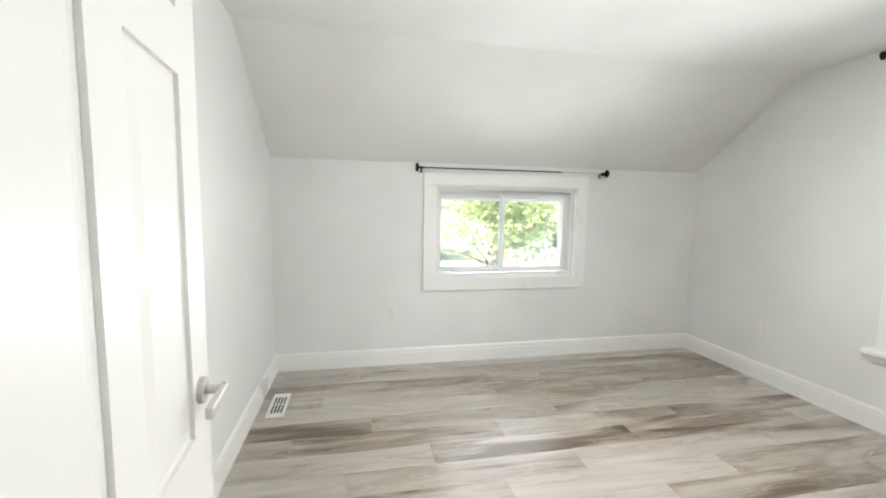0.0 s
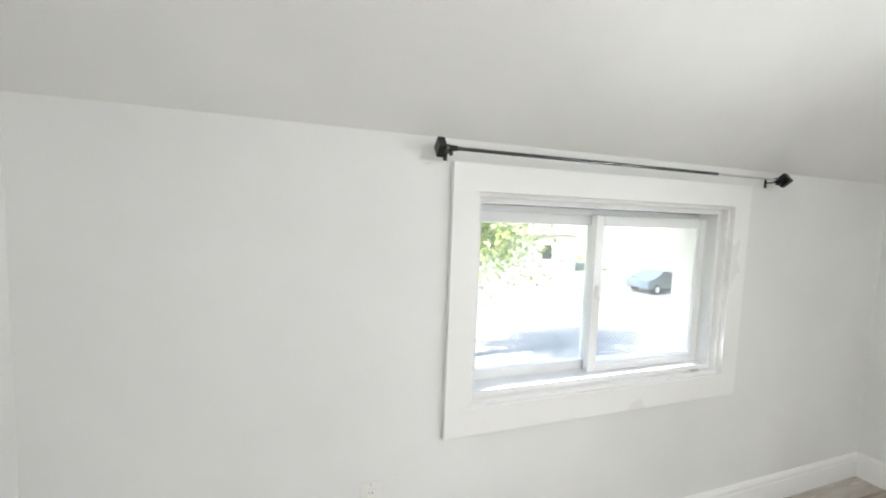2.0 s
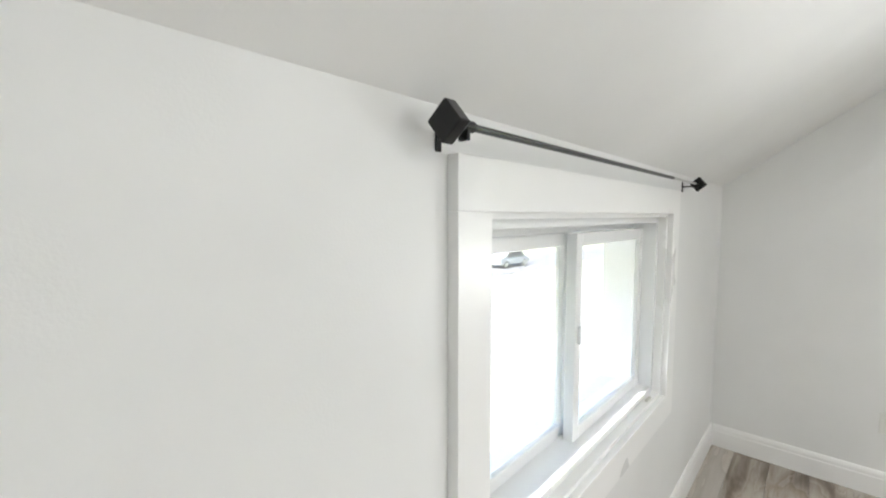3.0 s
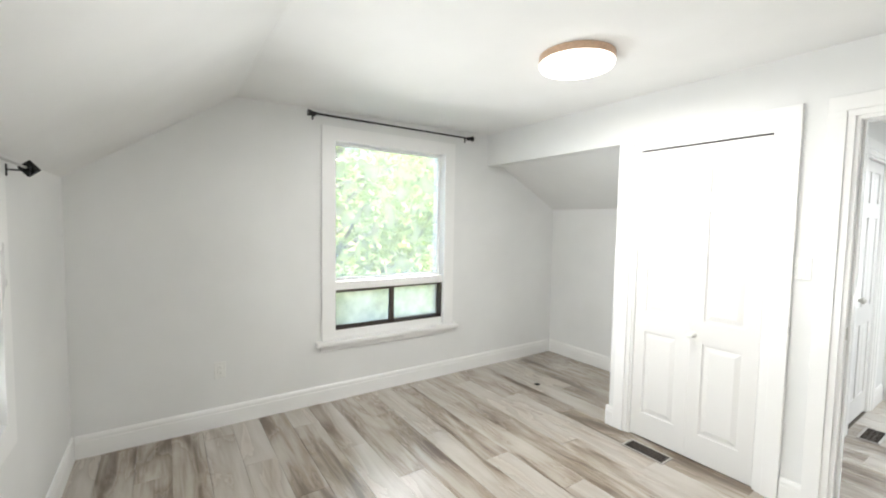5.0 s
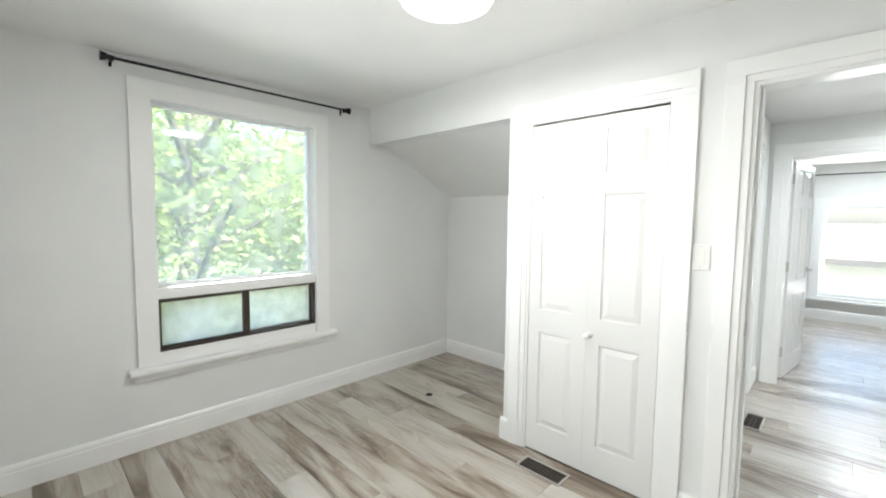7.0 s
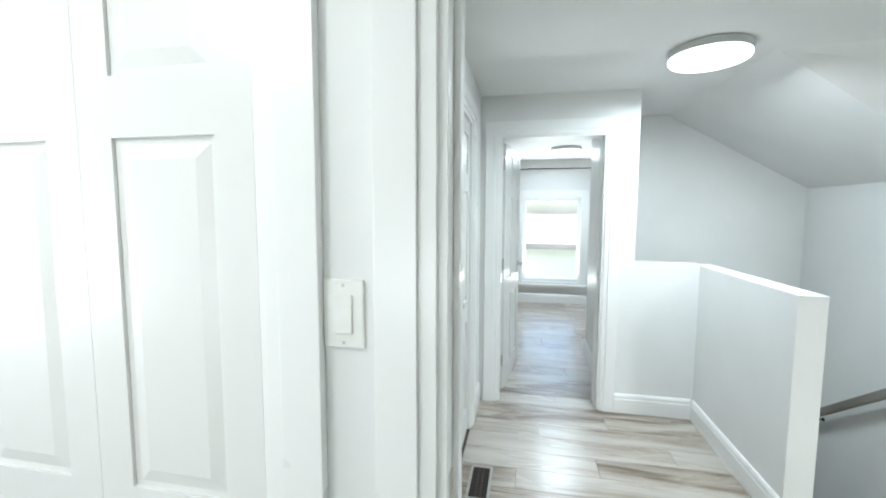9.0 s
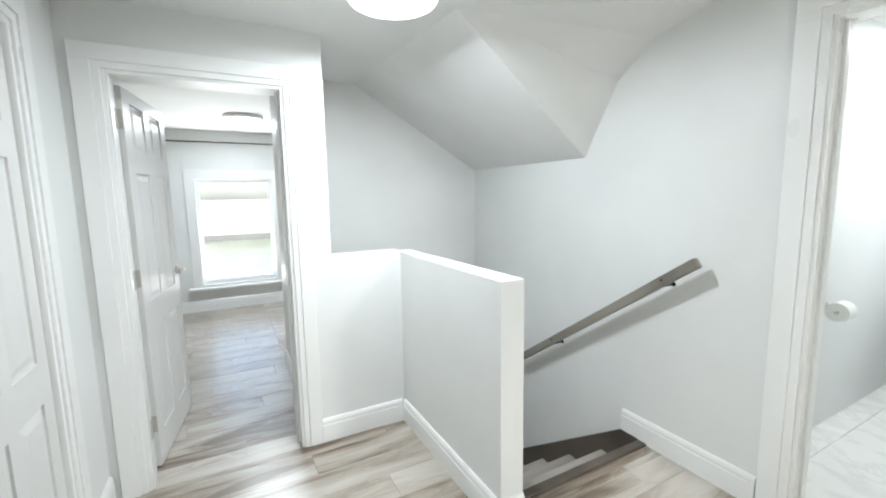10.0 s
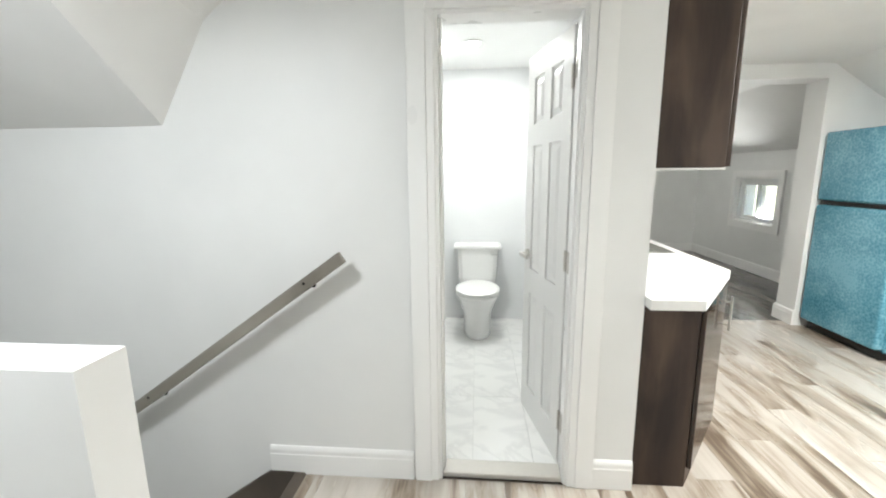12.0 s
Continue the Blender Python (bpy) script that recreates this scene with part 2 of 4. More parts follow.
def finish(name, bm, mat, smooth=False):
    bmesh.ops.recalc_face_normals(bm, faces=bm.faces)
    me = bpy.data.meshes.new(name)
    bm.to_mesh(me)
    bm.free()
    me.materials.append(mat)
    if smooth:
        for p in me.polygons:
            p.use_smooth = True
    return new(name, me)


def part(name, bm, mat, parent, label="", smooth=False):
    ob = finish(name, bm, mat, smooth)
    ob.parent = parent
    if label:
        tagged(ob, label)
    return ob


def empty(name, label, category, group="", kind=""):
    return tagged(new(name), label, category, group, kind)


def slab_with_holes(a0, a1, z0, z1, holes):
    """Cells (a0, a1, z0, z1) of a panel less its rectangular holes, as a closed grid."""
    aa = sorted({a0, a1, *[h[i] for h in holes for i in (0, 1)]})
    zz = sorted({z0, z1, *[h[i] for h in holes for i in (2, 3)]})
    full = {}
    for i in range(len(aa) - 1):
        for j in range(len(zz) - 1):
            ca, cz = (aa[i] + aa[i + 1]) / 2, (zz[j] + zz[j + 1]) / 2
            full[i, j] = not any(h[0] < ca < h[1] and h[2] < cz < h[3] for h in holes)
    return aa, zz, full


def panel_bm(axis, t0, t1, a0, a1, z0, z1, holes=()):
    """A wall or leaf with true openings: axis 'x' runs along x (thick in y), 'y' along y (thick in x)."""
    aa, zz, full = slab_with_holes(a0, a1, z0, z1, holes)
    bm = bmesh.new()

    def vert(a, t, z):
        return bm.verts.new((a, t, z) if axis == 'x' else (t, a, z))

    def quad(*pts):
        bm.faces.new([vert(*p) for p in pts])
    for (i, j), f in full.items():
        if not f:
            continue
        p, q, u, w = aa[i], aa[i + 1], zz[j], zz[j + 1]
        quad((p, t0, u), (q, t0, u), (q, t0, w), (p, t0, w))
        quad((p, t1, u), (p, t1, w), (q, t1, w), (q, t1, u))
        if not full.get((i - 1, j)):
            quad((p, t0, u), (p, t0, w), (p, t1, w), (p, t1, u))
        if not full.get((i + 1, j)):
            quad((q, t0, u), (q, t1, u), (q, t1, w), (q, t0, w))
        if not full.get((i, j - 1)):
            quad((p, t0, u), (p, t1, u), (q, t1, u), (q, t0, u))
        if not full.get((i, j + 1)):
            quad((p, t0, w), (q, t0, w), (q, t1, w), (p, t1, w))
    bmesh.ops.remove_doubles(bm, verts=bm.verts, dist=1e-5)
    return bm


def wall(name, axis, t0, t1, a0, a1, z0, z1, holes=(), mat=None, label="light grey painted plaster wall"):
    return tagged(finish(name, panel_bm(axis, t0, t1, a0, a1, z0, z1, holes), mat or M_WALL), label, "wall", kind="structure")

# ---- walls, floors, ceilings ----
wall("wall_eave", 'x', -3.46, -3.20, -1.79, 9.6, -0.3, 1.75, [(-0.38, 0.898, 0.735, 1.515), (7.42, 8.30, 0.70, 1.32)])
wall("wall_gable", 'y', -1.79, -1.61, -3.20, 1.15, -0.3, 2.45, [(-1.60, -0.52, 0.50, 2.11)])
wall("wall_closet", 'x', 0.0, 0.12, -0.15, 2.22, -0.3, 2.45, [(0.0, 0.77, -0.016, 1.995), (1.07, 1.80, -0.016, 2.0)])
wall("wall_beam", 'x', 0.0, 0.12, -1.61, -0.15, 2.045, 2.45)
wall("wall_alcove_side", 'y', -0.15, -0.04, 0.12, 1.0, -0.3, 2.25)
wall("wall_alcove_knee", 'x', 1.0, 1.15, -1.61, 0.74, -0.3, 1.75)
wall("wall_party", 'y', 2.18, 2.22, -3.20, 0.0, -0.3, 2.45)
wall("wall_hall", 'y', 0.74, 0.86, 0.12, 2.44, -0.3, 2.45, [(1.35, 2.0, -0.016, 2.0)])
wall("wall_hall_end", 'x', 2.44, 2.60, 0.74, 1.945, -0.3, 2.45, [(1.0, 1.74, -0.016, 1.985)])
wall("wall_stair_end", 'x', 3.3, 3.42, 1.92, 3.565, -2.9, 2.45)
wall("wall_stair", 'y', 3.445, 3.565, -0.03, 3.3, -2.9, 2.45, [(0.255, 0.845, -0.016, 2.045)])
wall("wall_far_stub", 'y', 1.815, 1.92, 2.60, 3.72, -2.9, 2.45)
wall("wall_far_window", 'x', 6.10, 6.28, -1.0, 4.0, -0.3, 2.45, [(1.12, 2.04, 0.33, 1.68)])
wall("wall_far_left", 'y', -1.12, -1.0, 2.44, 6.28, -0.3, 2.45)
wall("wall_far_back", 'x', 2.44, 2.60, -1.0, 0.74, -0.3, 2.45)
wall("wall_far_right", 'y', 4.0, 4.12, 3.42, 6.28, -0.3, 2.45)
wall("wall_far_return", 'x', 3.42, 3.54, 1.92, 4.0, -0.3, 2.45)
wall("wall_bath_far", 'y', 5.62, 5.74, -0.03, 2.1, -0.3, 2.45, mat=M_BATHWALL, label="pale white painted bathroom wall")
wall("wall_bath_kitchen", 'x', -0.03, 0.09, 3.565, 5.62, -0.3, 2.45, mat=M_BATHWALL, label="pale white painted bathroom wall")
wall("wall_bath_left", 'x', 1.11, 1.21, 3.565, 5.74, -0.3, 2.45, mat=M_BATHWALL, label="pale white painted bathroom wall")
wall("wall_kitchen_pier", 'y', 5.63, 5.87, -3.20, -2.26, -0.3, 2.45)
wall("wall_kitchen_header", 'y', 5.63, 5.87, -2.26, -0.03, 2.18, 2.45)
wall("wall_end_gable", 'y', 9.42, 9.6, -3.20, 0.09, -0.3, 2.45)
wall("wall_dining_back", 'x', -0.03, 0.09, 5.74, 9.42, -0.3, 2.45)
wall("half_wall_end", 'x', 2.44, 2.55, 1.945, 2.36, -2.9, 1.09, label="low white stairwell wall with painted top")
wall("half_wall_side", 'y', 2.36, 2.475, 1.40, 2.55, -2.9, 1.078, label="low white stairwell wall with painted top")


def ceiling(name, bm):
    return tagged(finish(name, bm, M_CEIL), "plain white painted ceiling", "ceiling", kind="structure")


FOLD, KNEE, EDGE, TOP = -2.29, 1.69, 2.315, 2.355
rise = (EDGE - KNEE) / (FOLD + 3.20)
eave = [(-3.40, KNEE - 0.20 * rise), (FOLD - 0.008, EDGE - 0.008 * rise), (FOLD + 0.008, EDGE), (0.06, TOP), (0.06, 2.5), (FOLD - 0.1, 2.5), (-3.40, KNEE + 0.15)]
ceiling("ceiling", prism(bmesh.new(), eave, "x", -1.85, 2.24))
kitchen_eave = [(y, z - 0.02) for y, z in eave]
ceiling("ceiling_kitchen", prism(bmesh.new(), kitchen_eave, "x", 2.24, 9.6))
ceiling("ceiling_alcove", prism(bmesh.new(), [(0.06, 2.13), (1.2, 1.535), (1.2, 1.75), (0.06, 2.45)], "x", -1.85, 0.70))
ceiling("ceiling_far_room", boxes((-1.1, 1.87, 2.52, 6.3, 2.268, 2.45), (1.87, 4.1, 3.36, 6.3, 2.268, 2.45)))
ceiling("ceiling_bath", boxes((3.5, 5.75, 0.03, 2.2, 2.33, 2.48)))

# hall ceiling: flat, with a sloped soffit and a steep cheek over the stairs
bm = bmesh.new()
Z = 2.27
flat = [(0.70, 0.06), (3.5, 0.06), (3.5, 1.22), (2.44, 1.86), (2.36, 3.42), (1.85, 3.42), (1.85, 2.50), (0.70, 2.50)]
prism(bm, flat, "z", Z, 2.46)
low = [(3.5, 3.42, 1.604), (3.5, 2.02, 1.604), (2.44, 1.86, Z), (2.36, 3.42, Z)]
cheek = [(3.5, 2.02, 1.604), (3.5, 1.775, 2.03), (3.5, 1.55, 2.20), (3.5, 1.22, Z), (2.44, 1.86, Z)]
for outline in (low, cheek):
    lower = [bm.verts.new(p) for p in outline]
    upper = [bm.verts.new((p[0], p[1], 2.46)) for p in outline]
    n = len(outline)
    for i in range(n):
        bm.faces.new((lower[i], lower[(i + 1) % n], upper[(i + 1) % n], upper[i]))
    bm.faces.new(list(reversed(lower))), bm.faces.new(upper)
ceiling("ceiling_hall", bm)

floor = tagged(finish("floor", boxes((-1.79, 2.36, -3.38, 1.15, -0.12, -0.012), (2.36, 5.75, -3.38, 1.53, -0.12, -0.012), (-1.1, 2.36, 1.15, 6.28, -0.12, -0.012), (2.36, 4.1, 3.42, 6.28, -0.12, -0.012)), M_SUBFLOOR),
               "grey-brown wood-look vinyl plank floor", "floor", kind="structure")
floor_dining = tagged(finish("floor_dining", boxes((5.75, 9.6, -3.38, 0.09, -0.12, -0.004)), M_SHADEDFLOOR), "glossy floor of the end room, coloured dark for its lack of light", "floor", kind="structure")
floor_bath = tagged(finish("floor_bath", boxes((3.50, 5.74, 0.06, 2.2, -0.011, 0.012)), M_GROUT), "white veined marble tile bathroom floor", "floor", kind="structure")

# ---- trim ----


def baseboard(name, axis, t, side, a0, a1, h=0.14):
    """Moulded baseboard against the face t of a wall; side: the way it stands proud."""
    prof = [(0, 0), (0.017, 0), (0.017, h * 0.72), (0.0145, h * 0.75), (0.0145, h * 0.88), (0.011, h * 0.95), (0.006, h), (0, h)]
    outline = [(t + side * p, z) for p, z in prof]
    bm = prism(bmesh.new(), outline, "x" if axis == 'x' else "y", a0, a1)
    return tagged(finish(name, bm, M_TRIM), "white moulded baseboard along the wall", "baseboard", kind="structure")


for row in (('x', -3.20, 1, -1.61, 2.18), ('y', -1.61, 1, -3.183, 0.983), ('x', 1.0, -1, -1.593, -0.167), ('y', -0.15, -1, 0.0, 1.0),
            ('y', 2.18, -1, -3.183, -0.02), ('x', 0.0, -1, 0.877, 0.97), ('x', 0.0, -1, -0.167, -0.107), ('x', 0.0, -1, 1.90, 2.16), ('y', 0.86, 1, 0.14, 1.25), ('y', 0.86, 1, 2.10, 2.42),
            ('x', 2.44, -1, 1.842, 2.343), ('y', 2.36, -1, 1.40, 2.423), ('x', 1.40, -1, 2.343, 2.475), ('y', 3.445, -1, 0.962, 1.662),
            ('y', 3.445, -1, -0.03, 0.145), ('x', 6.10, -1, -1.0, 4.0), ('y', 1.815, -1, 2.60, 3.72), ('x', 3.72, 1, 1.798, 1.937), ('x', -2.26, 1, 5.63, 5.887), ('y', 5.87, 1, -3.183, -2.26),
            ('x', -3.20, 1, 5.87, 9.42), ('y', 9.42, -1, -3.183, -0.05), ('x', 0.12, 1, 1.90, 2.22), ('y', 2.22, 1, -3.2, 0.12)):
    baseboard("baseboard", *row)


def casing_set(parent, axis, t, side, a0, a1, z1, width=0.1, z0=0.0, bottom=0.0, deep=0.02):
    """Door or window casing of flat boards with eased edges."""
    def put(name, u0, u1, w0, w1, inner=""):
        rows = [(u0, u1, w0, w1, deep)]
        if not bottom and z0 < 0.01:
            c = width * 0.3
            rows = {"right": [(u0, u1 - c, w0, w1, deep), (u1 - c, u1, w0, w1, deep * 0.62)], "left": [(u0 + c, u1, w0, w1, deep), (u0, u0 + c, w0, w1, deep * 0.62)],
                    "below": [(u0, u1, w0 + c, w1, deep), (u0 + width - c, u1 - width + c, w0, w0 + c, deep * 0.62), (u0, u0 + width - c, w0, w0 + c, deep), (u1 - width + c, u1, w0, w0 + c, deep)]}[inner]
        bm = bmesh.new()
        for v0, v1, h0, h1, d in rows:
            p = (v0, v1, t, t + side * d, h0, h1)
            box(bm, *(p if axis == 'x' else (p[2], p[3], p[0], p[1], p[4], p[5])), bevel=0.0015)
        part(name, bm, M_TRIM, parent)
    put("casing_side", a0 - width, a0, z0, z1, "right")
    put("casing_side", a1, a1 + width, z0, z1, "left")
    put("casing_head", a0 - width, a1 + width, z1, z1 + width, "below")
    if bottom:
        put("casing_foot", a0 - width, a1 + width, z0 - bottom, z0)


def jambs(parent, axis, t0, t1, a0, a1, z1, stop=True, low=None):
    def b(u0, u1, v0, v1, z0, zz, name):
        part(name, boxes((u0, u1, v0, v1, z0, zz) if axis == 'x' else (v0, v1, u0, u1, z0, zz), bevel=0.002), M_TRIM, parent)
    b(a0 - 0.002, a0 + 0.016, t0 - 0.002, t1 + 0.002, 0, z1, "jamb")
    b(a1 - 0.016, a1 + 0.002, t0 - 0.002, t1 + 0.002, 0, z1, "jamb")
    b(a0 + 0.016, a1 - 0.016, t0 - 0.002, t1 + 0.002, z1 - 0.016, z1 + 0.002, "jamb_head")
    if stop:
        m = (t0 + t1) / 2
        n = m if low is None else t0 + 0.028
        b(a0 + 0.016, a0 + (0.028 if low is None else 0.023), n - 0.018, n + 0.018, 0, z1 - 0.016, "door_stop")
        for z in () if low is None else low:
            q = (a0 + 0.0162, a0 + 0.0185, t1 - 0.042, t1 - 0.002, z - 0.048, z + 0.048)
            part("hinge_leaf", boxes(q if axis == 'x' else (q[2], q[3], q[0], q[1], q[4], q[5]), bevel=0.0006), M_NICKEL, parent, "satin nickel hinge leaf on the jamb")
        b(a1 - 0.028, a1 - 0.016, m - 0.018, m + 0.018, 0, z1 - 0.016, "door_stop")


def panelled_leaf(thing, name, w, h, columns, rows, t=0.035, label=""):
    """A moulded door leaf standing on z = 0 from x = 0 to w, thick about y = 0, with raised panels."""
    holes = [(c0, c1, z0, z1) for c0, c1 in columns for z0, z1 in rows]
    leaf = part(name, panel_bm('x', -t / 2, t / 2, 0, w, 0, h, holes), M_DOOR, thing, label)
    for c0, c1, z0, z1 in holes:
        bm = bmesh.new()
        for s in (1, -1):
            outer = [(c0, s * t * 0.26, z0), (c1, s * t * 0.26, z0), (c1, s * t * 0.26, z1), (c0, s * t * 0.26, z1)]
            lip = [(c0 + 0.012, s * t * 0.24, z0 + 0.012), (c1 - 0.012, s * t * 0.24, z0 + 0.012), (c1 - 0.012, s * t * 0.24, z1 - 0.012), (c0 + 0.012, s * t * 0.24, z1 - 0.012)]
            g = 0.04
            inner = [(c0 + g, s * t * 0.47, z0 + g), (c1 - g, s * t * 0.47, z0 + g), (c1 - g, s * t * 0.47, z1 - g), (c0 + g, s * t * 0.47, z1 - g)]
            rings = [[bm.verts.new(p) for p in ring] for ring in (outer, lip, inner)]
            for lo, hi in zip(rings, rings[1:]):
                for i in range(4):
                    bm.faces.new((lo[i], lo[(i + 1) % 4], hi[(i + 1) % 4], hi[i]))
            bm.faces.new(rings[-1])
        part("panel", bm, M_DOOR, leaf)
    return leaf


SIX = [(0.17, 0.74), (0.88, 1.55), (1.66, 1.89)]


def hinge(parent, x, y, z, turn=0):
    bm = boxes((-0.003, 0.001, -0.033, -0.002, -0.045, 0.045), bevel=0.001)
    rod_bm(bm, (-0.002, 0.002, -0.048), (-0.002, 0.002, 0.048), 0.006, 10)
    ob = part("hinge", bm, M_NICKEL, parent, "satin nickel hinge")
    ob.matrix_basis = pose(x, y, z, 0, 0, turn)


def lever(parent, x, y, z, side, reach):
    bm = bmesh.new()
    rod_bm(bm, (x, y, z), (x, y + side * 0.010, z), 0.026, 24)
    rod_bm(bm, (x, y + side * 0.010, z), (x, y + side * 0.045, z), 0.009, 12)
    box(bm, x - 0.010 if reach > 0 else x + 0.010, x + reach, y + side * 0.036, y + side * 0.050, z - 0.011, z + 0.011, bevel=0.004)
    part("door_handle", bm, M_NICKEL, parent, "satin nickel lever handle")


def knob(parent, x, y, z, side, mat, r=0.026):
    bm = bmesh.new()
    m = pose(x, y, z, -90 * side, 0, 0)
    lathe(bm, [(r * 1.1, 0), (r * 1.1, 0.004), (r * 0.45, 0.012), (r * 0.45, 0.028), (r * 0.9, 0.036), (r, 0.046), (r * 0.85, 0.056), (r * 0.4, 0.060)], m, 24)
    part("knob", bm, mat, parent, smooth=True)


def hinged_door(name, label, w, h, place, columns=None, handle="lever"):
    d = empty(name, label, "door", kind="structure")
    c = columns or [(0.10, w / 2 - 0.045), (w / 2 + 0.045, w - 0.10)]
    panelled_leaf(d, "leaf", w, h, c, SIX)
    for z in (0.24, 1.02, 1.80):
        hinge(d, 0.0, 0.0175, z)
    if handle == "lever":
        lever(d, w - 0.06, 0.0175, 0.96, 1, -0.11), lever(d, w - 0.06, -0.0175, 0.96, -1, -0.11)
    else:
        knob(d, w - 0.06, -0.0175, 0.96, -1, M_NICKEL), knob(d, w - 0.06, 0.0175, 0.96, 1, M_NICKEL)
    d.matrix_basis = place
    return d


# bedroom doorway with its open door
door_1 = empty("door_1", "white cased bedroom doorway", "doorway", kind="structure")
casing_set(door_1, 'x', 0.0, -1, 1.07, 1.80, 2.0), casing_set(door_1, 'x', 0.12, 1, 1.07, 1.80, 2.0)
jambs(door_1, 'x', 0.0, 0.12, 1.07, 1.80, 2.0)
part("strike_plate", boxes((1.084, 1.088, 0.02, 0.045, 0.93, 0.99), bevel=0.001), M_NICKEL, door_1)
hinged_door("door_leaf_bedroom", "white six-panel bedroom door standing open into the room", 0.70, 1.97, pose(1.806, -0.03, 0.008, 0, 0, -86))

# closet with bifold doors
door_2 = empty("door_2", "white bifold closet door, closed, in white casing", "door", kind="structure")
casing_set(door_2, 'x', 0.0, -1, 0.0, 0.77, 1.995, 0.105)
jambs(door_2, 'x', 0.0, 0.12, 0.0, 0.77, 1.995, False)
part("track", boxes((0.018, 0.752, 0.02, 0.05, 1.972, 1.985)), M_DARKSLOT, door_2)
for x0 in (0.0185, 0.3855):
    leaf = panelled_leaf(door_2, "bifold_leaf", 0.366, 1.955, [(0.075, 0.29)], SIX, 0.03)
    leaf.matrix_basis = pose(x0, 0.017, 0.012)
knob(door_2, 0.405, 0.002, 0.80, -1, M_PLASTIC, 0.018)

# linen door in the hall wall, closed
door_3 = empty("door_3", "white closed six-panel hall closet door", "door", kind="structure")
casing_set(door_3, 'y', 0.86, 1, 1.35, 2.0, 2.0, 0.1)
jambs(door_3, 'y', 0.74, 0.86, 1.35, 2.0, 2.0, False)
leaf = panelled_leaf(door_3, "leaf", 0.612, 1.97, [(0.08, 0.27), (0.342, 0.532)], SIX)
leaf.matrix_basis = pose(0.826, 1.369, 0.008, 0, 0, 90)
bm = bmesh.new()
lathe(bm, [(0.028, 0), (0.028, 0.004), (0.012, 0.012), (0.012, 0.028), (0.024, 0.036), (0.026, 0.046), (0.010, 0.058)], pose(0.8435, 1.43, 0.96, 0, 90, 0), 24)
part("knob", bm, M_NICKEL, door_3, smooth=True)

# doorway at the hall's end with its open door
door_4 = empty("door_4", "white cased doorway at the end of the hall", "doorway", kind="structure")
casing_set(door_4, 'x', 2.44, -1, 1.0, 1.74, 1.985), casing_set(door_4, 'x', 2.60, 1, 1.0, 1.715, 1.985, 0.1)
jambs(door_4, 'x', 2.44, 2.60, 1.0, 1.74, 1.985, True, (0.25, 1.03, 1.80))
hinged_door("door_leaf_far_room", "white six-panel door standing open into the far room", 0.70, 1.955, pose(1.018, 2.635, 0.008, 0, 0, 82))

# bathroom doorway and door
door_5 = empty("door_5", "white cased bathroom doorway", "doorway", kind="structure")
casing_set(door_5, 'y', 3.445, -1, 0.255, 0.845, 2.045, 0.11)
jambs(door_5, 'y', 3.445, 3.565, 0.255, 0.845, 2.045, True, (0.25, 1.03, 1.85))
part("threshold", boxes((3.455, 3.555, 0.271, 0.829, 0.0, 0.026), bevel=0.006), M_NICKEL, door_5, "grey metal threshold strip")
hinged_door("door_leaf_bathroom", "white six-panel bathroom door standing open", 0.56, 2.005, pose(3.57, 0.262, 0.014, 0, 0, 12))

# ---- windows ----


def pane(parent, axis, t, a0, a1, z0, z1, mat=None):
    p = (a0, a1, t - 0.002, t + 0.002, z0, z1)
    ob = part("pane", boxes(p if axis == 'x' else (p[2], p[3], p[0], p[1], p[4], p[5])), mat or M_GLASS, parent)
    ob.visible_shadow = False
    return ob


def sash(parent, axis, t, a0, a1, z0, z1, w=0.03, d=0.03, mat=None, glass=None, name="sash"):
    """A framed pane: four mitred bars with bevelled edges."""
    bm = bmesh.new()
    for u0, u1, s0, s1 in ((a0, a0 + w, z0, z1), (a1 - w, a1, z0, z1), (a0 + w, a1 - w, z0, z0 + w), (a0 + w, a1 - w, z1 - w, z1)):
        p = (u0, u1, t - d / 2, t + d / 2, s0, s1)
        box(bm, *(p if axis == 'x' else (p[2], p[3], p[0], p[1], p[4], p[5])), bevel=0.003)
    s = part(name, bm, mat or M_VINYL, parent)
    pane(s, axis, t, a0 + w - 0.004, a1 - w + 0.004, z0 + w - 0.004, z1 - w + 0.004, glass)
    return s


def lining(parent, axis, t0, t1, a0, a1, z0, z1, th=0.015, mat=None):
    bm = bmesh.new()
    for u0, u1, s0, s1 in ((a0, a0 + th, z0, z1), (a1 - th, a1, z0, z1), (a0 + th, a1 - th, z0, z0 + th), (a0 + th, a1 - th, z1 - th, z1)):
        p = (u0, u1, t0, t1, s0, s1)
        box(bm, *(p if axis == 'x' else (p[2], p[3], p[0], p[1], p[4], p[5])))
    part("window_frame", bm, mat or M_TRIM, parent)


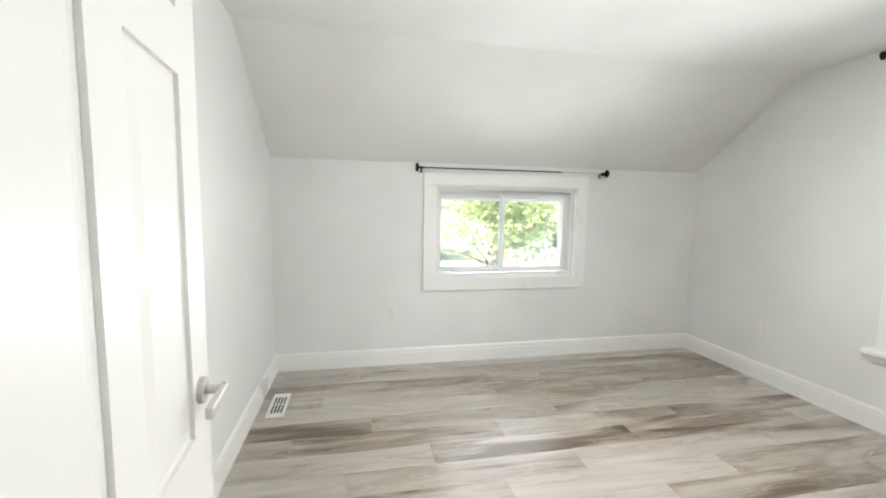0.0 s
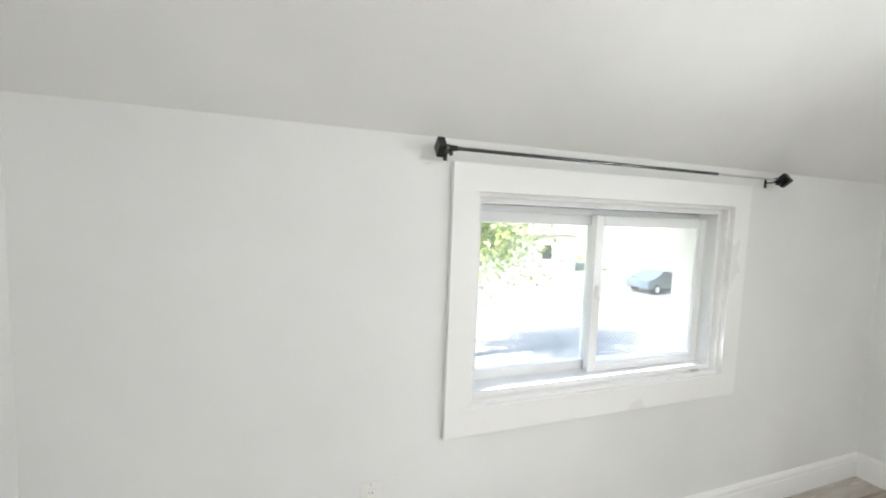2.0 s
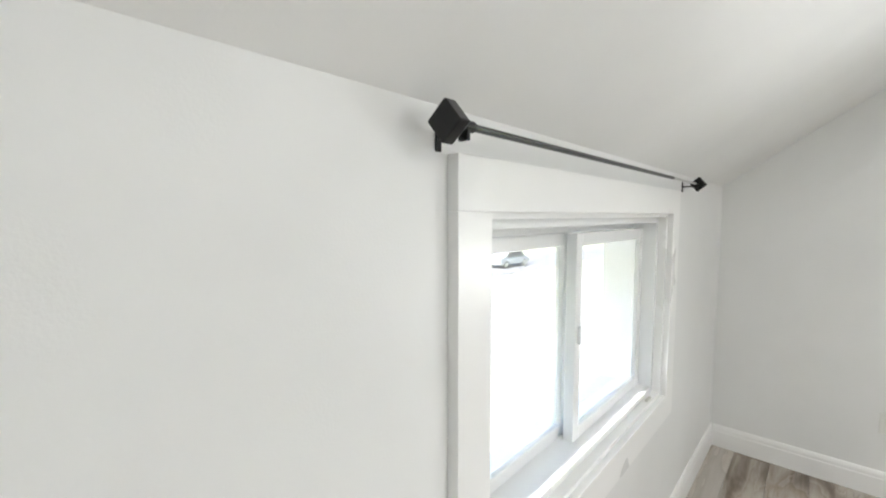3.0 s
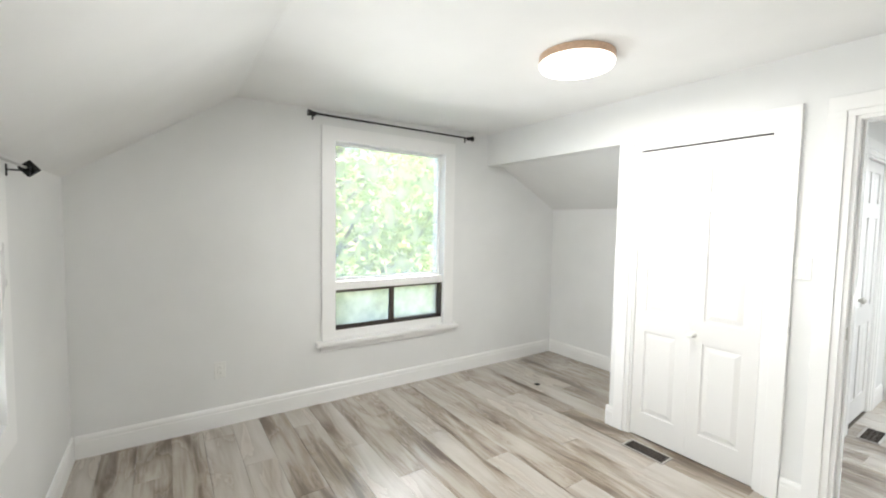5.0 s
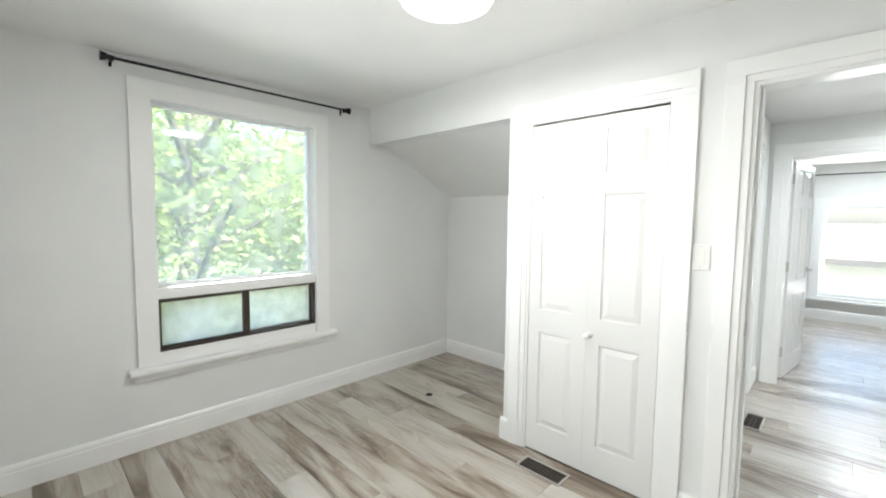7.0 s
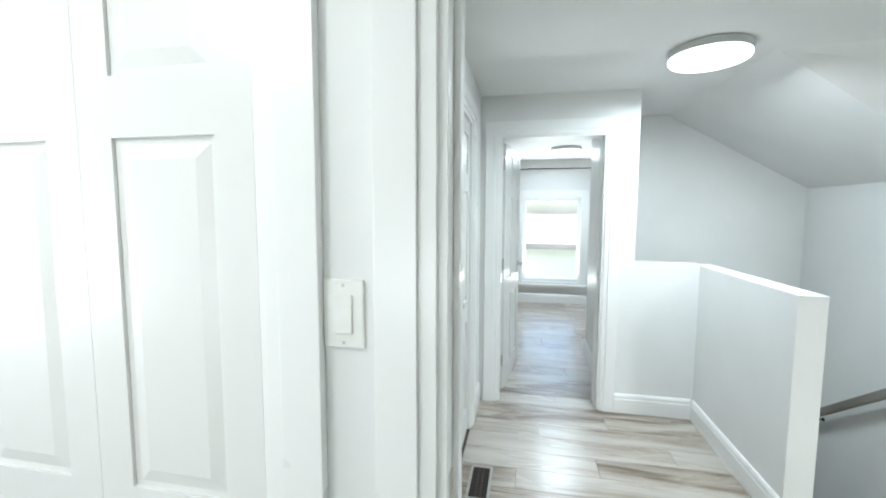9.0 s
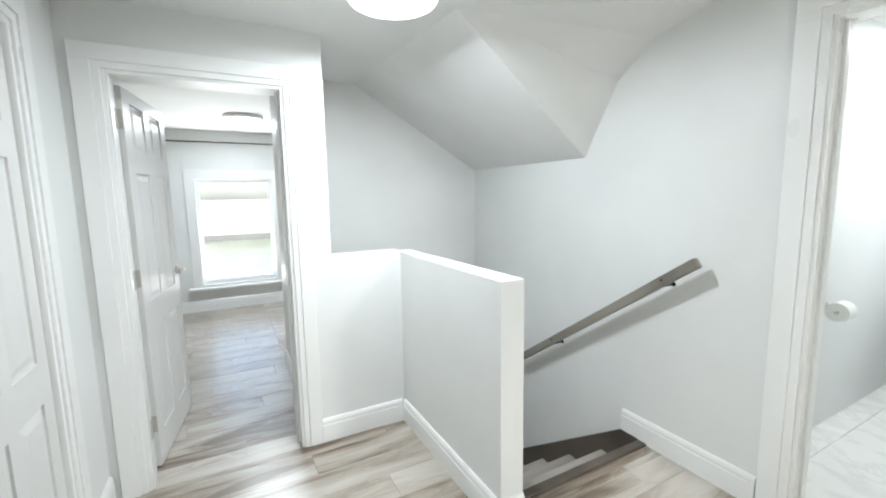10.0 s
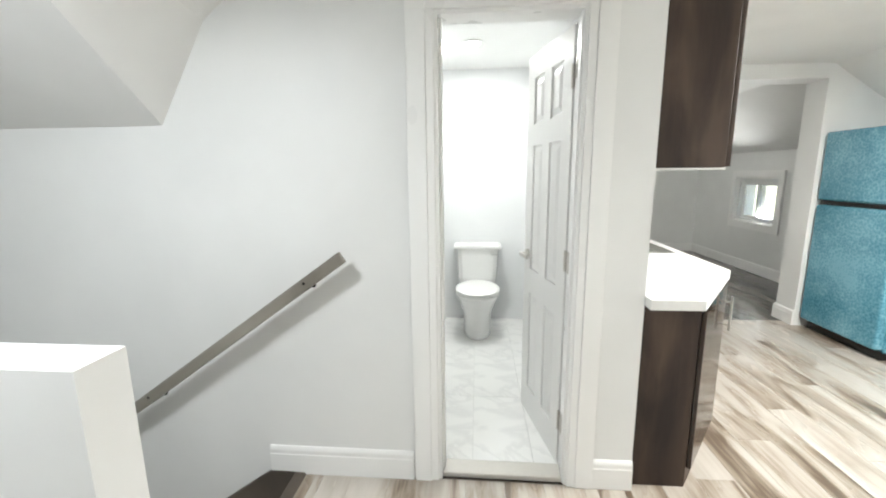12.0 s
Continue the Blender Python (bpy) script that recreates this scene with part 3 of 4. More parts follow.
def slider_window(name, label, a0, a1, z0, z1, face, outer, deep=0.10):
    """Horizontal slider in an eave wall that runs along x; the room lies to +y of face."""
    w = empty(name, label, "window", kind="structure")
    casing_set(w, 'x', face, 1, a0, a1, z1, 0.098, z0, 0.105, 0.024)
    lining(w, 'x', outer, face + 0.001, a0 - 0.001, a1 + 0.001, z0 - 0.001, z1 + 0.001)
    lining(w, 'x', outer, face - 0.03, a0 + 0.014, a1 - 0.014, z0 + 0.014, z1 - 0.014, 0.022, M_VINYL)
    mid = a0 + (a1 - a0) * 0.53
    sash(w, 'x', face - deep, a0 + 0.034, mid, z0 + 0.034, z1 - 0.062, 0.042, 0.034)
    sash(w, 'x', face - deep - 0.05, mid - 0.06, a1 - 0.034, z0 + 0.030, z1 - 0.060, 0.045, 0.034)
    part("head_rail", boxes((a0 + 0.036, a1 - 0.036, face - deep - 0.09, face - deep - 0.02, z1 - 0.062, z1 - 0.037), bevel=0.003), M_VINYL, w)
    part("latch", boxes((mid - 0.030, mid - 0.014, face - deep + 0.016, face - deep + 0.028, (z0 + z1) / 2 - 0.03, (z0 + z1) / 2 + 0.03), bevel=0.004), M_VINYL, w)
    part("crank_stub", boxes((a0 + 0.10, a0 + 0.15, face - 0.02, face - 0.008, z0 + 0.013, z0 + 0.022), bevel=0.003), M_NICKEL, w)
    return w


slider_window("window_1", "white sliding window in wide flat casing under the slope", -0.38, 0.898, 0.735, 1.515, -3.20, -3.45)
slider_window("window_4", "small white sliding window in the end room", 7.42, 8.30, 0.70, 1.32, -3.20, -3.45, 0.05)

# tall picture window with a small dark slider below
w2 = empty("window_2", "tall white window with a small bronze slider below", "window", kind="structure")
casing_set(w2, 'y', -1.61, 1, -1.575, -0.525, 2.10, 0.11, 0.505, 0.0, 0.022)
lining(w2, 'y', -1.78, -1.609, -1.60, -0.50, 0.49, 2.125, 0.024)
part("transom", boxes((-1.77, -1.615, -1.577, -0.523, 0.905, 0.975), bevel=0.004), M_TRIM, w2)
part("window_apron", boxes((-1.77, -1.625, -1.577, -0.523, 0.51, 0.575), bevel=0.003), M_TRIM, w2)
sash(w2, 'y', -1.69, -1.577, -0.523, 0.975, 2.102, 0.025, 0.03, None, M_VEILGLASS)
lining(w2, 'y', -1.76, -1.622, -1.577, -0.523, 0.575, 0.905, 0.014, M_BRONZE)
sash(w2, 'y', -1.665, -1.562, -1.02, 0.590, 0.890, 0.013, 0.02, M_BRONZE, M_FROST)
sash(w2, 'y', -1.69, -1.06, -0.538, 0.590, 0.890, 0.013, 0.02, M_STEEL, M_FROST)
part("slider_post", boxes((-1.66, -1.635, -1.068, -1.022, 0.585, 0.895), bevel=0.003), M_BRONZE, w2)
part("latch", boxes((-1.636, -1.622, -1.058, -1.034, 0.71, 0.76), bevel=0.003), M_BRONZE, w2)
part("window_sill", boxes((-1.62, -1.545, -1.735, -0.365, 0.47, 0.505), bevel=0.008), M_TRIM, w2)
part("sill_apron", boxes((-1.612, -1.588, -1.70, -0.40, 0.42, 0.47), bevel=0.005), M_TRIM, w2)

# double-hung window of the far room
w3 = empty("window_3", "white double-hung window of the far room", "window", kind="structure")
casing_set(w3, 'x', 6.10, -1, 1.14, 2.02, 1.68, 0.11, 0.30)
lining(w3, 'x', 6.09, 6.27, 1.118, 2.042, 0.32, 1.69, 0.02)
sash(w3, 'x', 6.20, 1.138, 2.022, 1.00, 1.672, 0.04, 0.03)
sash(w3, 'x', 6.16, 1.138, 2.022, 0.34, 1.06, 0.05, 0.03)
part("window_sill", boxes((0.98, 2.18, 6.02, 6.12, 0.28, 0.31), bevel=0.006), M_TRIM, w3)


def curtain_rod(label, length, square, turn_pose, pull):
    """Telescoping rod along x from 0 to length with end knobs, two wall brackets and their cups."""
    r = empty("curtain_rod", label, "curtain rod")
    part("rod", rod_bm(bmesh.new(), (0.03, 0, 0), (length * pull, 0, 0), 0.0064 if square else 0.0085), M_GUNMETAL if square else M_BLACK, r)
    part("inner_rod", rod_bm(bmesh.new(), (length * pull, 0, 0), (length - 0.03, 0, 0), 0.0046 if square else 0.0075), M_STEEL if square else M_BLACK, r)
    for x, s in ((0.0, 1), (length, -1)):
        bm = bmesh.new()
        if square:
            box(bm, x, x + s * 0.026, -0.024, 0.024, -0.024, 0.024, bevel=0.003)
            bmesh.ops.rotate(bm, cent=(x, 0, 0), matrix=Euler((radians(40), 0, 0)).to_matrix(), verts=bm.verts)
            box(bm, x + s * 0.024, x + s * 0.042, -0.011, 0.011, -0.011, 0.011, bevel=0.003)
            rod_bm(bm, (x + s * 0.042, 0, 0), (x + s * 0.07, 0, 0), 0.0095)
        else:
            rod_bm(bm, (x, 0, 0), (x + s * 0.03, 0, 0), 0.026, 16, 0.018)
            rod_bm(bm, (x + s * 0.03, 0, 0), (x + s * 0.06, 0, 0), 0.013)
        part("finial", bm, M_BLACK, r)
        bm = bmesh.new()
        bx = x + s * 0.05
        box(bm, bx - 0.006, bx + 0.006, -0.055, 0.004, -0.014, -0.008, bevel=0.002)
        box(bm, bx - 0.007, bx + 0.007, -0.058, -0.054, -0.035, 0.010, bevel=0.002)
        box(bm, bx - 0.004, bx + 0.004, -0.010, 0.010, -0.024, -0.008, bevel=0.002)
        part("bracket", bm, M_BLACK, r)
    r.matrix_basis = turn_pose
    return r


curtain_rod("black curtain rod with square end knobs above the small window", 1.717, True, pose(1.072, -3.142, 1.648, 0, 0, 180) @ Matrix.Diagonal((1, -1, 1, 1)), 0.74)
curtain_rod("black curtain rod with round end knobs above the tall window", 1.56, False, pose(-1.552, -1.803, 2.275, 0, 0, 90) @ Matrix.Diagonal((1, -1, 1, 1)), 0.34)
curtain_rod("thin black curtain rod above the far window", 1.5, False, pose(0.82, 6.04, 2.12) @ Matrix.Diagonal((1, -1, 1, 1)), 0.5)

# ---- fixtures ----


def ceiling_lamp(p, rim, glow, label, r=0.19):
    lamp = empty("ceiling_light", label, "ceiling light", "round ceiling lights")
    part("base", lathe(bmesh.new(), [(r * 0.9, 0.0), (r, -0.004), (r, -0.035), (r * 0.985, -0.04), (r * 0.9, -0.04)], segments=48), rim, lamp, smooth=False)
    part("diffuser", lathe(bmesh.new(), [(r * 0.97, -0.030), (r * 0.985, -0.05), (r * 0.95, -0.062), (r * 0.8, -0.070), (r * 0.4, -0.074), (0.01, -0.075)], segments=48), glow, lamp, "glowing white diffuser", True)
    lamp.matrix_basis = pose(*p)


ceiling_lamp(LAMP_A, M_BRASSY, M_GLOW_WARM, "round flush ceiling light with a wooden-toned rim, lit")
ceiling_lamp(LAMP_H, M_STEEL, M_GLOW_COOL, "round flush hall ceiling light, lit")
ceiling_lamp(LAMP_F, M_STEEL, M_GLOW_COOL, "round flush ceiling light in the far room, lit")
ceiling_lamp(LAMP_K, M_STEEL, M_GLOW_COOL, "round flush kitchen ceiling light, lit")
spot = empty("recessed_spotlight", "small round recessed bathroom spotlight, lit", "spotlight")
part("trim_ring", lathe(bmesh.new(), [(0.062, 0.0), (0.075, -0.003), (0.075, -0.006), (0.060, -0.008)], segments=32), M_PLASTIC, spot)
part("diffuser", lathe(bmesh.new(), [(0.058, -0.004), (0.056, -0.014), (0.03, -0.020), (0.01, -0.021)], segments=32), M_GLOW_COOL, spot)
spot.matrix_basis = pose(*LAMP_B)


def wall_plate(name, label, category, m, kind):
    """Plate in the xz plane at the origin, facing -y."""
    p = empty(name, label, category)
    part("plate", boxes((-0.036, 0.036, -0.006, 0, -0.058, 0.058), bevel=0.003), M_PLASTIC, p)
    if kind == "switch":
        part("rocker", boxes((-0.016, 0.016, -0.010, -0.004, -0.033, 0.033), bevel=0.002), M_PLASTIC, p)
    else:
        face = part("outlet_face", boxes((-0.017, 0.017, -0.009, -0.004, -0.034, 0.034), bevel=0.003), M_PLASTIC, p)
        for z in (-0.019, 0.019):
            for x in (-0.006, 0.006):
                part("slot", boxes((x - 0.001, x + 0.001, -0.0095, -0.008, z - 0.004, z + 0.004)), M_DARKSLOT, face)
    for z in (-0.048, 0.048):
        part("screw", rod_bm(bmesh.new(), (0, -0.004, z), (0, -0.007, z), 0.003, 10), M_STEEL, p)
    p.matrix_basis = m


wall_plate("light_switch", "white rocker light switch beside the closet casing", "light switch", pose(0.912, 0.0, 1.262), "switch")
wall_plate("wall_outlet", "white wall outlet below the small window", "outlet", pose(1.25, -3.20, 0.455, 0, 0, 180), "outlet")
wall_plate("wall_outlet", "white wall outlet beside the tall window", "outlet", pose(-1.61, -2.405, 0.405, 0, 0, 90), "outlet")


def floor_register(m, label, dark, l=0.33, w=0.12):
    r = empty("floor_register", label, "floor register", "floor registers")
    f = 0.014
    part("frame", boxes((-l / 2, l / 2, -w / 2, -w / 2 + f, 0, 0.006), (-l / 2, l / 2, w / 2 - f, w / 2, 0, 0.006), (-l / 2, -l / 2 + f, -w / 2 + f, w / 2 - f, 0, 0.006), (l / 2 - f, l / 2, -w / 2 + f, w / 2 - f, 0, 0.006), bevel=0.002), M_PLASTIC if not dark else M_TAUPE, r)
    # flat near-black sheet for the shade in the opening below the slats
    part("duct_shade", boxes((-l / 2 + f, l / 2 - f, -w / 2 + f, w / 2 - f, 0.0005, 0.0015)), M_DARKSLOT, r)
    n = 14 if dark else 0
    for y in () if dark else (-0.046, -0.0205, 0.0, 0.0205, 0.046):
        part("slat", boxes((-l / 2 + f, l / 2 - f, y - (0.010 if abs(y) > 0.03 else 0.004), y + (0.010 if abs(y) > 0.03 else 0.004), 0.0015, 0.005)), M_PLASTIC, r)
    for x in () if dark else (-l / 2 + 0.03, -0.004, l / 2 - 0.03):
        part("cross_bar", boxes((x - (0.02 if abs(x) > 0.03 else 0.003), x + (0.02 if abs(x) > 0.03 else 0.003), -w / 2 + f, w / 2 - f, 0.0015, 0.0045)), M_PLASTIC, r)
    for i in range(n):
        x = -l / 2 + f + (i + 0.5) * (l - 2 * f) / n
        part("slat", boxes((x - 0.0035, x + 0.0035, -w / 2 + f, w / 2 - f, 0.0015, 0.005)), M_BRONZE if dark else M_PLASTIC, r)
    for y in (-0.012, 0.012) if dark else ():
        part("cross_bar", boxes((-l / 2 + f, l / 2 - f, y - 0.003, y + 0.003, 0.0015, 0.0045)), M_BRONZE if dark else M_PLASTIC, r)
    r.matrix_basis = m


floor_register(pose(2.05, -2.60, 0.001, 0, 0, 90), "white slotted floor register by the wall", False, 0.33, 0.11)
floor_register(pose(0.22, -0.135, 0.001), "floor register with dark slats before the closet", True, 0.28, 0.13)
floor_register(pose(0.985, 1.45, 0.001, 0, 0, 90), "floor register with dark slats in the hall", True, 0.28, 0.12)
knot = tagged(finish("floor_knot", lathe(bmesh.new(), [(0.028, 0.0), (0.026, 0.003), (0.012, 0.004)], pose(-0.955, 0.105, 0.001), 14), M_DARKSLOT), "small dark round plug in the plank floor", "floor plug")

# ---- stairs ----
RUN, RISE, N = 0.268, 0.19, 7
M_TREAD = plank_material("stair_tread", [(0.4, (0.3, 0.26, 0.22)), (0.7, (0.48, 0.44, 0.4)), (1.0, (0.56, 0.52, 0.48))], 0.4)
stairs = empty("stairs", "wood-look stairs going down beside the half wall", "stairs", kind="structure")
for i in range(N):
    y, z = 1.53 + i * RUN, -(i + 1) * RISE
    part("tread", boxes((2.477, 3.425, y - 0.02, y + RUN, z - 0.03, z), bevel=0.008), M_TREAD, stairs)
    part("riser", boxes((2.477, 3.425, y - 0.003, y + 0.012, z + 0.0, z + RISE - 0.03)), M_TRIM, stairs)
part("nosing", boxes((2.477, 3.43, 1.49, 1.545, -0.03, 0.012), bevel=0.008), M_STRINGER, stairs, "dark wooden nosing at the stair head")
outline = [(1.545, 0.012), (1.662, 0.012), (3.29, -1.14), (3.29, -1.6), (1.545, -0.32)]
part("stringer", prism(bmesh.new(), outline, "x", 3.426, 3.444), M_STRINGER, stairs, "dark brown wooden stair skirt")

rail = empty("handrail", "grey-brown wooden handrail on the stair wall", "handrail")
a, b = Vector((3.36, 1.232, 1.09)), Vector((3.36, 3.2, -0.305))
d = (b - a).normalized()
bm = boxes((-0.019, 0.019, 0, (b - a).length, -0.029, 0.022), bevel=0.006)
ob = part("rail", bm, M_RAIL, rail)
ob.matrix_basis = Matrix.Translation(a) @ pose(0, 0, 0, math.degrees(math.atan2(d.z, d.y)), 0, 0)
for s in (0.20, 1.15, 2.05):
    p = a + d * s
    bm = rod_bm(bmesh.new(), (p.x + 0.005, p.y, p.z - 0.015), (p.x + 0.005, p.y, p.z - 0.033), 0.006, 10)
    rod_bm(bm, (p.x + 0.005, p.y, p.z - 0.031), (3.445, p.y, p.z - 0.031), 0.005, 10)
    rod_bm(bm, (3.441, p.y, p.z - 0.031), (3.445, p.y, p.z - 0.031), 0.012, 16)
    part("bracket", bm, M_BLACK, rail, "small dark metal bracket")
    part("screw", rod_bm(bmesh.new(), (3.3395, p.y, p.z + 0.002), (3.342, p.y, p.z + 0.002), 0.006, 10), M_BLACK, rail)

# ---- bathroom ----


def oval(cx, cy, z, rx, ry, n=28, square=0.0):
    pts = []
    for i in range(n):
        a = 2 * math.pi * i / n
        c, s = math.cos(a), math.sin(a)
        k = 1.0 / max(abs(c), abs(s)) if square else 1.0
        k = 1 + (k - 1) * square
        pts.append((cx + rx * c * k, cy + ry * s * k, z))
    return pts


toilet = empty("toilet", "white two-piece porcelain toilet, lid closed", "toilet")
part("bowl", loft(bmesh.new(), [oval(0.30, 0, 0.0, 0.25, 0.12), oval(0.30, 0, 0.03, 0.25, 0.12), oval(0.31, 0, 0.08, 0.235, 0.118), oval(0.33, 0, 0.20, 0.24, 0.125), oval(0.38, 0, 0.30, 0.26, 0.155), oval(0.42, 0, 0.37, 0.27, 0.18), oval(0.43, 0, 0.40, 0.27, 0.185)]), M_PORCELAIN, toilet, smooth=True)
part("seat", loft(bmesh.new(), [oval(0.44, 0, 0.402, 0.245, 0.178), oval(0.44, 0, 0.412, 0.255, 0.188), oval(0.44, 0, 0.420, 0.25, 0.184)]), M_PORCELAIN, toilet)
part("lid", loft(bmesh.new(), [oval(0.44, 0, 0.423, 0.245, 0.18), oval(0.44, 0, 0.436, 0.255, 0.188), oval(0.44, 0, 0.444, 0.235, 0.17)]), M_PORCELAIN, toilet)
part("tank", loft(bmesh.new(), [oval(0.11, 0, 0.39, 0.075, 0.165, 28, 0.75), oval(0.11, 0, 0.45, 0.085, 0.18, 28, 0.75), oval(0.11, 0, 0.73, 0.092, 0.195, 28, 0.75)]), M_PORCELAIN, toilet)
part("tank_lid", boxes((0.005, 0.22, -0.215, 0.215, 0.73, 0.765), bevel=0.012), M_PORCELAIN, toilet)
part("flush_lever", boxes((0.205, 0.222, 0.12, 0.175, 0.675, 0.688), bevel=0.004), M_STEEL, toilet, "chrome flush lever")
toilet.matrix_basis = pose(5.615, 0.667, 0.016, 0, 0, 180)

paper = empty("toilet_roll_holder", "white toilet roll on a chrome holder", "toilet roll")
part("roll", lathe(bmesh.new(), [(0.02, -0.05), (0.052, -0.05), (0.052, 0.05), (0.02, 0.05)], pose(0, 0, 0, 0, 90, 0), 28), M_PLASTIC, paper)
part("arm", rod_bm(bmesh.new(), (-0.065, 0, 0), (0.065, 0, 0), 0.009, 12), M_STEEL, paper)
part("post", rod_bm(bmesh.new(), (0.065, 0, 0), (0.065, 0.09, 0), 0.009, 12), M_STEEL, paper)
part("wall_flange", rod_bm(bmesh.new(), (0.065, 0.082, 0), (0.065, 0.09, 0), 0.022, 16), M_STEEL, paper)
paper.matrix_basis = pose(4.34, 1.02, 0.757)

# ---- kitchen ----
base = empty("base_cabinet", "dark espresso base cabinet with an angled end door", "cabinet")
foot = [(3.47, -0.032), (3.47, -0.275), (3.90, -0.60), (5.58, -0.60), (5.58, -0.032)]
part("body", prism(bmesh.new(), foot, "z", 0.0, 0.868), M_CABINET, base)
u = Vector((0.43, -0.325, 0)).normalized()
bm = boxes((0.012, 0.528, 0.001, 0.02, 0.09, 0.855), bevel=0.003)
M_GLOSS = plank_material("glossy_espresso", [(0.4, (0.016, 0.010, 0.008)), (1.0, (0.05, 0.034, 0.025))], 0.08)
cab_door = part("door", bm, M_GLOSS, base, "glossy dark cabinet door")
cab_door.matrix_basis = Matrix.Translation((3.47, -0.275, 0)) @ pose(0, 0, 0, 0, 0, math.degrees(math.atan2(u.y, u.x))) @ Matrix.Diagonal((1, -1, 1, 1))
bm = rod_bm(bmesh.new(), (0.49, 0.05, 0.62), (0.49, 0.05, 0.80), 0.006, 12)
for z in (0.65, 0.77):
    rod_bm(bm, (0.49, 0.02, z), (0.49, 0.05, z), 0.005, 10)
part("handle", bm, M_STEEL, cab_door, "chrome bar handle")
top = empty("countertop", "white laminate countertop with an angled end", "countertop")
part("slab", prism(bmesh.new(), [(3.385, -0.032), (3.385, -0.245), (3.93, -0.645), (4.40, -0.645), (4.40, -0.032)], "z", 0.870, 0.912), M_COUNTER, top)
part("slab", prism(bmesh.new(), [(4.95, -0.032), (4.95, -0.645), (5.60, -0.645), (5.60, -0.032)], "z", 0.870, 0.912), M_COUNTER, top)
part("slab", boxes((4.40, 4.95, -0.645, -0.585, 0.870, 0.912)), M_COUNTER, top)
part("slab", boxes((4.40, 4.95, -0.12, -0.032, 0.870, 0.912)), M_COUNTER, top)
sink = empty("kitchen_sink", "stainless steel sink set into the counter", "sink")
part("basin", boxes((4.40, 4.95, -0.585, -0.575, 0.869, 0.915), (4.40, 4.95, -0.13, -0.12, 0.74, 0.915), (4.40, 4.41, -0.575, -0.13, 0.74, 0.915), (4.94, 4.95, -0.575, -0.13, 0.74, 0.915), (4.41, 4.94, -0.575, -0.13, 0.869, 0.875)), M_STEEL, sink)
upper = empty("upper_cabinet", "dark espresso wall cabinet", "cabinet")
part("body", boxes((3.452, 5.58, -0.295, -0.032, 1.437, 2.20), bevel=0.003), M_CABINET, upper)
part("underside", boxes((3.452, 5.58, -0.296, -0.032, 1.428, 1.436)), M_COUNTER, upper, "pale underside edge")
for i in range(4):
    x = 3.456 + i * 0.531
    part("door", boxes((x, x + 0.526, -0.316, -0.297, 1.44, 2.198), bevel=0.003), M_CABINET, upper)

M_FLAP = plain("pale_blue_film", (0.32, 0.52, 0.62), 0.2, 0.0, 14.0, 0.12, 0.3)
fridge = empty("refrigerator", "refrigerator still wrapped in blue protective film", "refrigerator")
part("body", boxes((4.875, 5.60, -3.02, -2.36, 0.06, 1.735), bevel=0.012), M_FILM, fridge)
part("freezer_door", boxes((4.872, 5.603, -2.357, -2.285, 1.165, 1.735), bevel=0.018), M_FILM, fridge)
part("fridge_door", boxes((4.872, 5.603, -2.357, -2.285, 0.085, 1.125), bevel=0.018), M_FILM, fridge)
part("film_flap", prism(bmesh.new(), [(4.885, 1.73), (4.885, 1.50), (4.97, 1.38), (5.0, 1.73)], "y", -2.284, -2.278), M_FLAP, fridge, "loose pale flap of protective film")
part("plinth", boxes((4.89, 5.585, -3.0, -2.35, 0.0, 0.075)), M_BLACK, fridge)
part("gasket", boxes((4.885, 5.59, -2.36, -2.31, 1.128, 1.162)), M_BLACK, fridge)

# ---- outdoors ----
GROUND = -2.95


def leafy():
    m, nt, b = material("leaves")
    isl = nt.nodes.new("ShaderNodeNewGeometry")
    nt.links.new(ramp(nt, isl.outputs["Random Per Island"], [(0.0, (0.16, 0.22, 0.075)), (0.6, (0.26, 0.32, 0.11)), (1.0, (0.40, 0.40, 0.15))]), b.inputs["Base Color"])
    b.inputs["Roughness"].default_value = 0.5
    out = [n for n in nt.nodes if n.type == 'OUTPUT_MATERIAL'][0]
    thin, mix = node(nt, "ShaderNodeBsdfTranslucent"), node(nt, "ShaderNodeMixShader", Fac=0.5)
    thin.inputs[0].default_value = (0.30, 0.40, 0.13, 1)
    nt.links.new(b.outputs[0], mix.inputs[1]), nt.links.new(thin.outputs[0], mix.inputs[2])
    nt.links.new(mix.outputs[0], out.inputs[0])
    return m


def ground_mat(name, lo, hi, scale):
    m, nt, b = material(name)
    n = node(nt, "ShaderNodeTexNoise", Scale=scale, Detail=8.0)
    nt.links.new(coords(nt), n.inputs[0])
    nt.links.new(ramp(nt, n.outputs[0], [(0.3, lo), (0.7, hi)]), b.inputs["Base Color"])
    b.inputs["Roughness"].default_value = 0.9
    bump(nt, b, n.outputs[0], 0.5, 0.03)
    return m


M_LEAF = leafy()
M_BARK = plain("bark", (0.10, 0.085, 0.07), 0.9, 0.0, 14.0, 0.4, 0.8)
M_GRASS = ground_mat("grass", (0.09, 0.11, 0.05), (0.17, 0.18, 0.10), 3.0)
M_CONCRETE = ground_mat("concrete", (0.12, 0.118, 0.112), (0.20, 0.197, 0.188), 2.0)
M_ASPHALT = ground_mat("asphalt", (0.045, 0.045, 0.047), (0.07, 0.07, 0.072), 4.0)
M_SIDING = plain("cream_siding", (0.70, 0.66, 0.58), 0.6, 0.0, 20.0, 0.05)
M_SHINGLE = plain("shingles", (0.22, 0.17, 0.135), 0.9, 0.0, 30.0, 0.25, 0.5)

